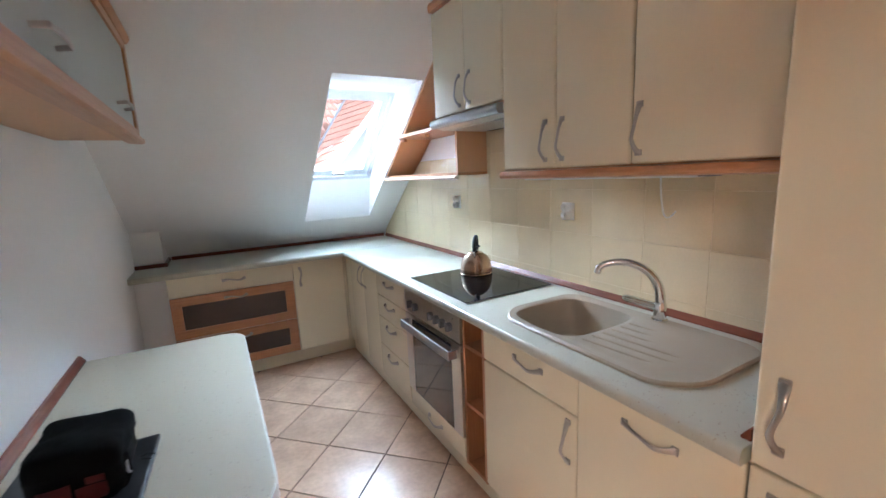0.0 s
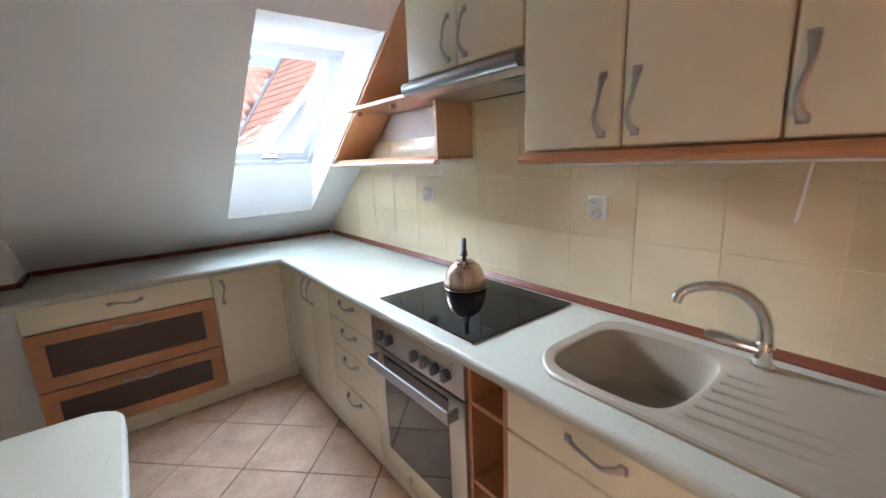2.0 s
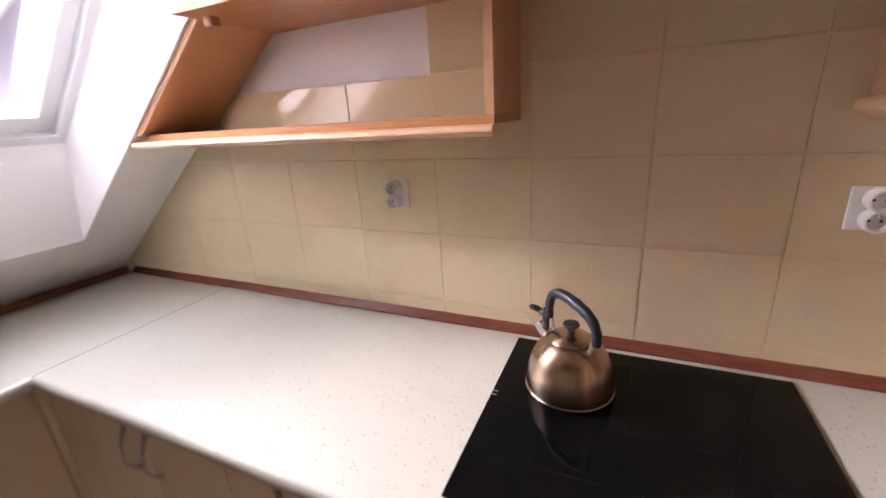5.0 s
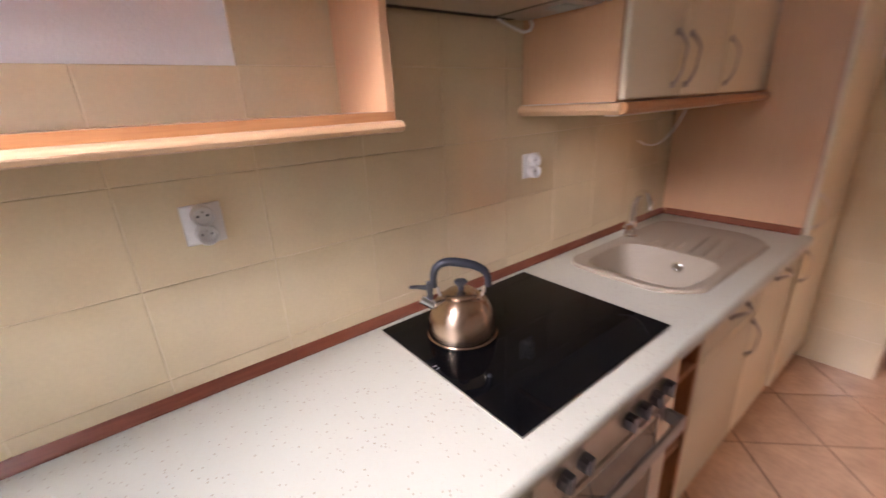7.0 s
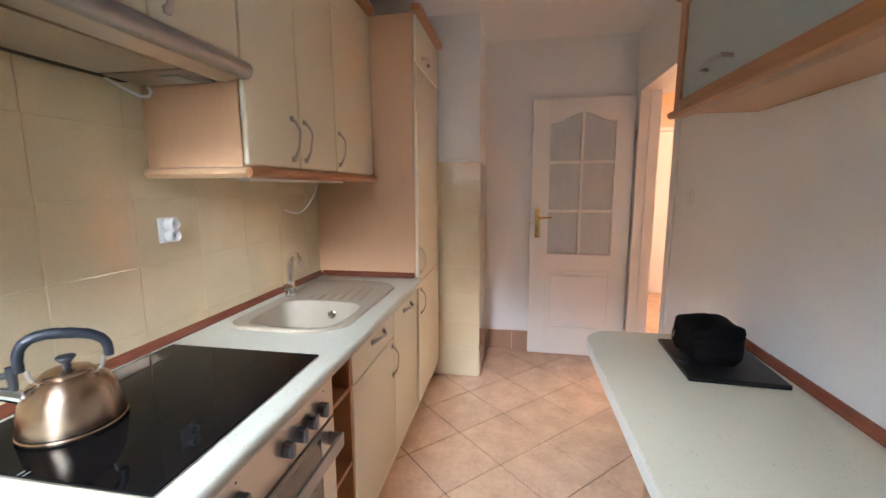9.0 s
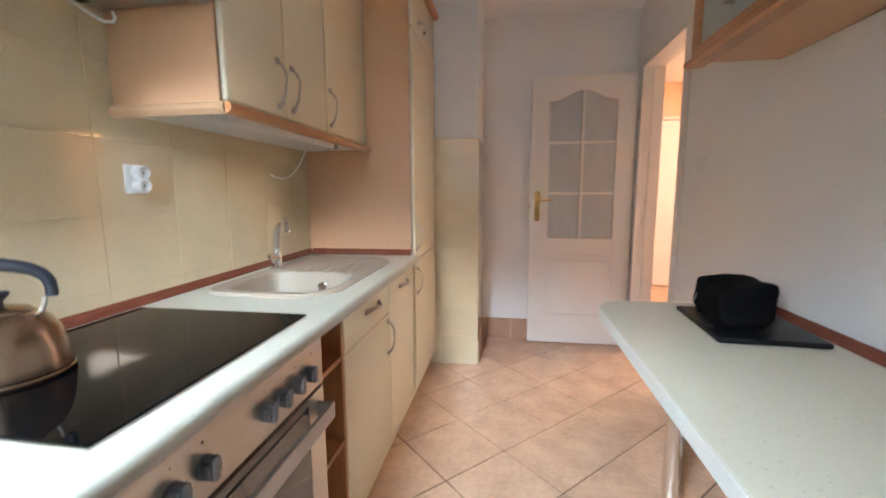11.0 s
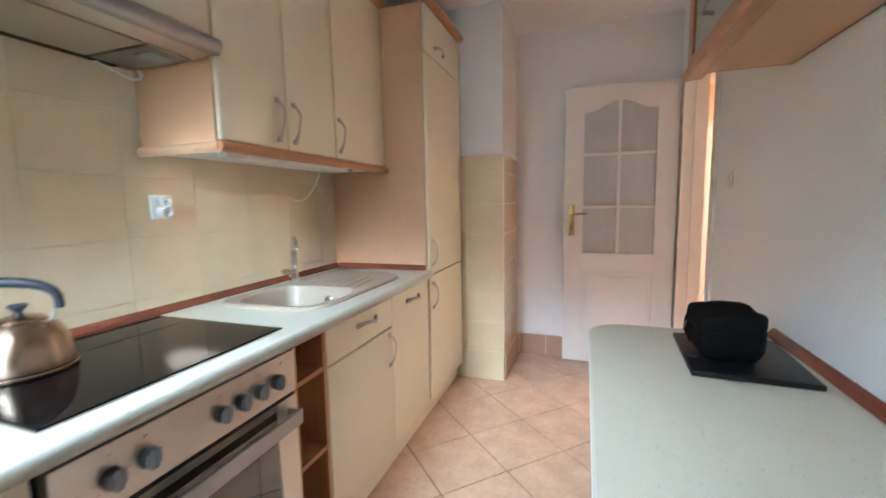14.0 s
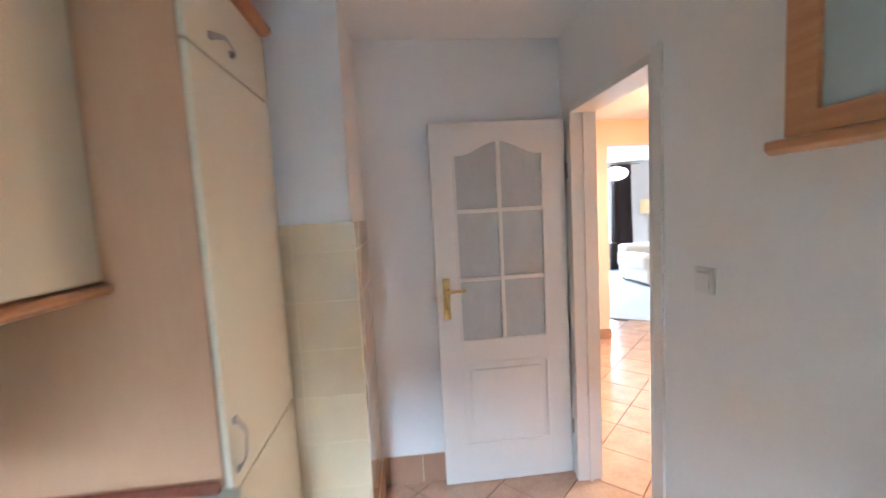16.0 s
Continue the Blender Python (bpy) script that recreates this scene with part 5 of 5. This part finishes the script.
# ---- hall, living room and roofs outside ----
def far_rooms():
    # carpet whose edge runs at an angle to the hall
    structure("carpet", prism([(-3.43, -4.48), (-4.98, -3.36), (-6.98, -3.36), (-6.98, -8.12), (-3.43, -8.12)], 2, 0.0005, 0.012), CARPET, "pale living room carpet", "carpet")
    w = thing("window_2", (-5.3, -8.2, 0.66), "white framed living room window", "window", kind="structure")
    for x0, x1, z0, z1 in ((-5.98, -5.92, 0.66, 2.38), (-4.76, -4.70, 0.66, 2.38), (-5.92, -4.76, 0.66, 0.72), (-5.92, -4.76, 2.32, 2.38), (-5.37, -5.31, 0.72, 2.32)):
        part("window_frame", box(x0, x1, -8.26, -8.20, z0, z1, 0.004), WINDOW_FRAME, w)
    for x0, x1 in ((-5.92, -5.37), (-5.31, -4.76)):
        p = part("pane", box(x0, x1, -8.235, -8.23, 0.72, 2.32), PANE, w)
        p.visible_shadow = False
    part("window_sill", box(-6.02, -4.66, -8.15, -8.02, 0.63, 0.66, 0.004), WINDOW_FRAME, w)
    r = thing("radiator", (-5.3, -8.1, 0.12), "white panel radiator under the living room window", "radiator")
    for i in range(9):
        x = -5.84 + 0.12 * i
        part("rib", box(x, x + 0.10, -8.12, -8.06, 0.12, 0.56, 0.012), WHITE_PLASTIC, r)
    part("rail", box(-5.86, -4.78, -8.135, -8.122, 0.16, 0.52), WHITE_PLASTIC, r)
    # curtain with folds
    c = thing("curtain", (-6.14, -8.02, 0), "dark brown floor-length curtain beside the window", "curtain")
    n = 60
    bm = bmesh.new()
    rows = []
    for z, spread in ((0.02, 1.0), (0.8, 0.92), (1.6, 0.86), (2.44, 0.84)):
        rows.append([bm.verts.new((-6.14 + 0.27 * spread * (2 * i / n - 1), -8.03 + 0.045 * math.sin(i * 1.05) + 0.012 * math.sin(i * 2.3 + z), z)) for i in range(n + 1)])
    for a, b in zip(rows, rows[1:]):
        for i in range(n):
            bm.faces.new((a[i], a[i + 1], b[i + 1], b[i]))
    ob = part("cloth", bm, CURTAIN, c, smooth=True)
    ob.modifiers.new("thick", "SOLIDIFY").thickness = 0.006
    part("rod", cyl((-6.6, -8.04, 2.455), (-4.4, -8.04, 2.455), 0.014, 12), NICKEL, c)
    # paper lantern
    p = thing("pendant_lamp", (-4.38, -5.0, CEIL), "white paper lantern lamp hanging from the ceiling, lit", "lamp")
    prof = [(0.03, -0.105)] + [((0.175 + (0.003 if i % 2 else 0)) * math.sin(math.pi * (i + 1) / 20), -0.105 * math.cos(math.pi * (i + 1) / 20)) for i in range(1, 18)] + [(0.03, 0.105)]
    part("shade", lathe(prof, (-4.38, -5.0, 2.02), 32), PAPER, p, smooth=True)
    part("cord", cyl((-4.38, -5.0, 2.12), (-4.38, -5.0, CEIL - 0.03), 0.004, 8), WHITE_PLASTIC, p)
    part("ceiling_rose", lathe([(0.045, -0.03), (0.05, -0.005), (0.05, 0.0)], (-4.38, -5.0, CEIL - 0.001), 20), WHITE_PLASTIC, p)
    # small globe lamp in the hall
    g = thing("hall_lamp", (-3.72, -2.10, CEIL), "small warm globe lamp hanging in the hall, lit", "lamp")
    part("globe", lathe([(0.02, 0.075)] + [(0.075 * math.sin(math.pi * i / 14), 0.075 * math.cos(math.pi * i / 14)) for i in range(2, 13)] + [(0.01, -0.075)], (-3.72, -2.10, 1.95), 24), HALL_BULB, g, smooth=True)
    part("cord", cyl((-3.72, -2.10, 2.02), (-3.72, -2.10, CEIL - 0.03), 0.004, 8), WHITE_PLASTIC, g)
    part("ceiling_rose", lathe([(0.045, -0.03), (0.05, -0.005), (0.05, 0.0)], (-3.72, -2.10, CEIL - 0.001), 20), WHITE_PLASTIC, g)
    # sofa
    s = thing("sofa", (-5.95, -6.35, 0), "rounded cream leather sofa on the carpet", "sofa")
    part("base", box(-6.75, -5.42, -6.9, -5.85, 0.06, 0.36, 0.07, seg=4), SOFA, s, smooth=True)
    part("seat_cushion", box(-6.70, -5.46, -6.55, -5.83, 0.34, 0.48, 0.06, seg=4), SOFA, s, smooth=True)
    part("armrest", box(-5.66, -5.38, -6.9, -5.90, 0.30, 0.60, 0.10, seg=4), SOFA, s, smooth=True)
    part("backrest", box(-6.72, -5.42, -6.95, -6.62, 0.34, 0.74, 0.11, seg=4), SOFA, s, smooth=True)
    for x, y in ((-6.65, -6.85), (-6.65, -5.95), (-5.52, -6.85), (-5.52, -5.95)):
        part("foot", lathe([(0.025, 0.012), (0.03, 0.07)], (x, y, 0), 12), BLACK_PLASTIC, s)
    l = thing("floor_lamp", (-6.72, -7.9, 0), "floor lamp with an amber cloth shade", "floor lamp")
    part("base", lathe([(0.14, 0.012), (0.14, 0.03), (0.02, 0.04)], (-6.72, -7.9, 0), 24), NICKEL, l)
    part("pole", cyl((-6.72, -7.9, 0.03), (-6.72, -7.9, 1.32), 0.012, 12), NICKEL, l)
    part("shade", lathe([(0.20, 1.30), (0.17, 1.62), (0.165, 1.62), (0.195, 1.30)], (-6.72, -7.9, 0), 28), SHADE_CLOTH, l)
    # white door leaf edge along the hall wall
    d = thing("door_2", (-2.8, -3.40, 0), "white closed door in the hall wall", "door", kind="structure")
    part("leaf", box(-3.13, -2.35, -3.3985, -3.375, 0.01, 2.05, 0.003), WHITE_LACQUER, d)
    part("frame", box(-3.19, -3.145, -3.3985, -3.365, 0, 2.10, 0.003), WHITE_LACQUER, d)
    part("frame", box(-3.145, -2.30, -3.3985, -3.365, 2.056, 2.10, 0.003), WHITE_LACQUER, d)


def neighbour_roofs():
    """Tiled roofs seen through the skylight."""
    h = thing("neighbouring_house", (-0.5, 9.0, -3.0), "neighbouring house with a red pantile roof and chimney", "house")
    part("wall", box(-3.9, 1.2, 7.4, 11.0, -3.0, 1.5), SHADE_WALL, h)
    y0, z0, y1, z1 = 5.6, 0.535, 9.0, 3.2
    rows, waves = 15, 40
    for k in range(rows):
        a, b = k / rows, (k + 1) / rows + 0.02
        bm = bmesh.new()
        grid = []
        for s, lift in ((a, 0.05), (b, 0.0)):
            line = []
            for i in range(waves * 6 + 1):
                x = -3.9 + 5.3 * i / (waves * 6)
                w = 0.035 * abs(math.sin(math.pi * i / 6 / 1.0)) ** 0.7
                line.append(bm.verts.new((x, y0 + (y1 - y0) * s, z0 + (z1 - z0) * s + lift + w)))
            grid.append(line)
        low = [bm.verts.new(v.co - Vector((0, 0, 0.05))) for v in grid[0]]
        for p, q in ((low, grid[0]), (grid[0], grid[1])):
            for i in range(len(p) - 1):
                if (p[i].co.x - 1.36) < (p[i].co.y - 9.0) * 0.667:
                    bm.faces.new((p[i], p[i + 1], q[i + 1], q[i]))
        part("tile_course", bm, ROOF_TILE, h)
    part("ridge", cyl((-3.9, 9.0, 3.21), (1.36, 9.0, 3.21), 0.09, 12), ROOF_TILE, h, smooth=True)
    ch = part("chimney", box(-0.4, 1.03, 9.3, 9.8, 2.4, 3.48), ROOF_TILE, h, "red clad roof box behind the ridge")
    part("chimney_cap", box(-0.45, 1.07, 9.25, 9.85, 3.481, 3.56, 0.01), LEAD, ch, "dark metal cap")
    # second roof: valley line on one side, white verge on the other
    g = thing("neighbouring_gable_house", (1.5, 7.5, -3.0), "gabled house with red tiled roof and white verge", "house")
    va, vb = Vector((-0.55, 6.20, 1.00)), Vector((2.05, 9.44, 4.02))
    ba, bb = Vector((-0.49, 5.39, 1.00)), Vector((1.72, 6.11, 3.42))
    nrm = (vb - va).cross(ba - va).normalized()
    if nrm.z < 0:
        nrm = -nrm
    n = 22
    for k in range(n):
        s0, s1 = k / n, (k + 1) / n
        t0, t1 = min(1.15, s0 + 0.10), min(1.15, s1 + 0.10)
        q = [va.lerp(vb, s0) + nrm * 0.026, ba.lerp(bb, t0) + nrm * 0.026, ba.lerp(bb, t1) + nrm * 0.01, va.lerp(vb, s1) + nrm * 0.01]
        bm = bmesh.new()
        top = [bm.verts.new(p) for p in q]
        bot = [bm.verts.new(p - nrm * 0.05) for p in q]
        bm.faces.new(top)
        bm.faces.new(bot[::-1])
        for i in range(4):
            bm.faces.new((top[i], bot[i], bot[(i + 1) % 4], top[(i + 1) % 4]))
        part("tile_course", bm, ROOF_TILE, g)
    part("valley_gutter", tube([va + nrm * 0.03, va.lerp(vb, 0.86) + nrm * 0.03], 0.05, 8, 0.4), LEAD, g, "grey lead valley")
    d = (bb - ba)
    part("verge_board", tube([ba - Vector((0, 0.03, 0.02)), ba + d * 1.12 - Vector((0, 0.03, 0.02))], 0.065, 4, 0.6), WINDOW_FRAME, g, "white verge board")
    e = ba + d * 1.12
    # gable takes the pre-shaded render colour
    part("gable_wall", prism([(ba.x, ba.z - 0.06), (e.x, e.z - 0.06), (e.x + 0.6, e.z - 0.06), (e.x + 0.6, -3.0), (ba.x, -3.0)], 1, 5.95, 6.3), SHADE_WALL, g, "grey rendered gable wall with shade mixed into its colour")
    # small dormer cheek at the valley
    p0, p1 = va.lerp(vb, 0.24) + nrm * 0.05, va.lerp(vb, 0.24) + nrm * 0.05 + Vector((0.36, -0.55, 0.26))
    part("dormer_verge", tube([p0, p1], 0.035, 4, 0.6), WINDOW_FRAME, g, "white dormer edge")


def tiles_wall():
    """Cream wall tiles, laid on the wall from the worktop up."""
    w, h, px, pz, y0, z0 = 0.2515, 0.2025, 0.2545, 0.2047, 1.676 - 0.2545 * 7, 1.3465 - 0.2047 * 3
    upper = box(-0.0064, EAST - 0.001, 1.10, 1.926, 1.44, 1.752)
    box(-0.0064, EAST - 0.001, 1.926, 2.60, 1.44, 1.548, bm=upper)
    back = structure("wall_tiling", box(-0.0064, EAST - 0.001, 0.0, 3.445, TOP + 0.001, 1.44, bm=upper), TILE_BACK, "glazed cream wall tiles over the worktop", "tiling")
    ORIGIN[back] = Vector((0, 0, 0))
    me = {}
    for j in range(5):
        for i in range(14):
            a, b = y0 + px * i, y0 + px * i + w
            c, d = z0 + pz * j, z0 + pz * j + h
            a, c = max(a, 0.004), max(c, TOP + 0.003)
            if j == 4:
                if not (a > 1.08 and b < 1.95 or a < 1.95):
                    continue
            lim = SLOPE_Y(d if j < 4 else d)
            if b - a < 0.03 or d - c < 0.01:
                continue
            if j >= 3 and c > 1.55 and a > 1.9:
                continue
            if a > lim + 0.3:
                continue
            key = (round(b - a, 3), round(d - c, 3))
            if b > lim:
                pts = [(a, c), (min(b, SLOPE_Y(c)), c), (min(b, SLOPE_Y(c)), c + 0.001)]
                if b > SLOPE_Y(c):
                    pts = [(a, c), (SLOPE_Y(c), c)]
                else:
                    pts = [(a, c), (b, c), (b, SLOPE(b))]
                pts += [(a, SLOPE(a))] if a > SLOPE_Y(d) else [(SLOPE_Y(d), d), (a, d)]
                pts = [p for n, p in enumerate(pts) if (Vector(p) - Vector(pts[n - 1])).length > 0.004]
                if len(pts) < 3 or a >= SLOPE_Y(c) - 0.01:
                    continue
                bm = prism(pts, 0, -0.0085, -0.004)
                part("tile", bm, TILE, back)
                continue
            if key not in me:
                me[key] = mesh_of(box(-0.0035, 0.0035, -key[0] / 2, key[0] / 2, -key[1] / 2, key[1] / 2, 0.0016), "tile", TILE)
            piece("tile", me[key], back, (-0.005, (a + b) / 2, (c + d) / 2))


def tiles_column():
    """Tiles on the lower part of the column: front and side."""
    back = structure("column_tiling", box(COL_X + 0.0014, -0.55, SOUTH + 0.012, COL_Y - 0.0014, 0.0, 1.545), TILE_BACK, "glazed cream tiles on the column", "tiling")
    for j in range(8):
        c, d = 0.002 + 0.2047 * j, min(0.002 + 0.2047 * j + 0.2025, 1.552)
        if d - c < 0.02:
            continue
        for a, b in ((COL_X + 0.003, -0.638), (-0.6355, -0.552)):
            part("tile", box(a, b, COL_Y - 0.0045, COL_Y, c, d, 0.0016), TILE, back)
        for a, b in ((COL_Y - 0.255, COL_Y - 0.0055), (COL_Y - 0.510, COL_Y - 0.258), (SOUTH + 0.013, COL_Y - 0.513)):
            part("tile", box(COL_X, COL_X + 0.0055, a, b, c, d, 0.0016), TILE, back)


def tiles_floor():
    """Square floor tiles laid on the diagonal."""
    fl = bpy.data.objects["floor"]
    half, hx, hy = 0.2391, -0.846, 0.556
    side = half * math.sqrt(2)
    me = mesh_of(box(-side / 2 + 0.0034, side / 2 - 0.0034, -side / 2 + 0.0034, side / 2 - 0.0034, -0.006, 0.0, 0.0014), "tile", FLOOR_TILE)
    near, far = [], bmesh.new()
    for i in range(-30, 12):
        for j in range(-24, 16):
            if (i + j) % 2 == 0:
                continue
            x, y = hx + half * i, hy + half * j
            kitchen = -2.25 < x < -0.30 and -1.4 < y < 3.1
            hall_floor = -6.9 < x <= -2.25 and -4.1 < y < 1.4
            if kitchen:
                near.append((x, y))
            elif hall_floor:
                out = box(-side / 2 + 0.0034, side / 2 - 0.0034, -side / 2 + 0.0034, side / 2 - 0.0034, -0.0058, -0.0002)
                bmesh.ops.transform(out, matrix=Matrix.Translation((x, y, 0)) @ Matrix.Rotation(radians(45), 4, "Z"), verts=out.verts)
                join(far, out)
    for x, y in near:
        piece("tile", me, fl, (x, y, 0.0), turn=radians(45))
    o = part("tiles_beyond", far, FLOOR_TILE, fl)
    tagged(o, "terracotta tiles of the hall floor", kind="stuff")
# ---- build ----
shell()
hall()
base_run()
oven()
tall_unit()
wall_units()
hood()
niche()
north_run()
worktops()
sink()
hob()
kettle()
socket(1.049, 1.243)
socket(2.052, 1.252)
breakfast_table()
bag()
west_wall_cabinet()
interior_door()
light_switch()
skirting()
far_rooms()
neighbour_roofs()
tiles_wall()
tiles_column()
tiles_floor()
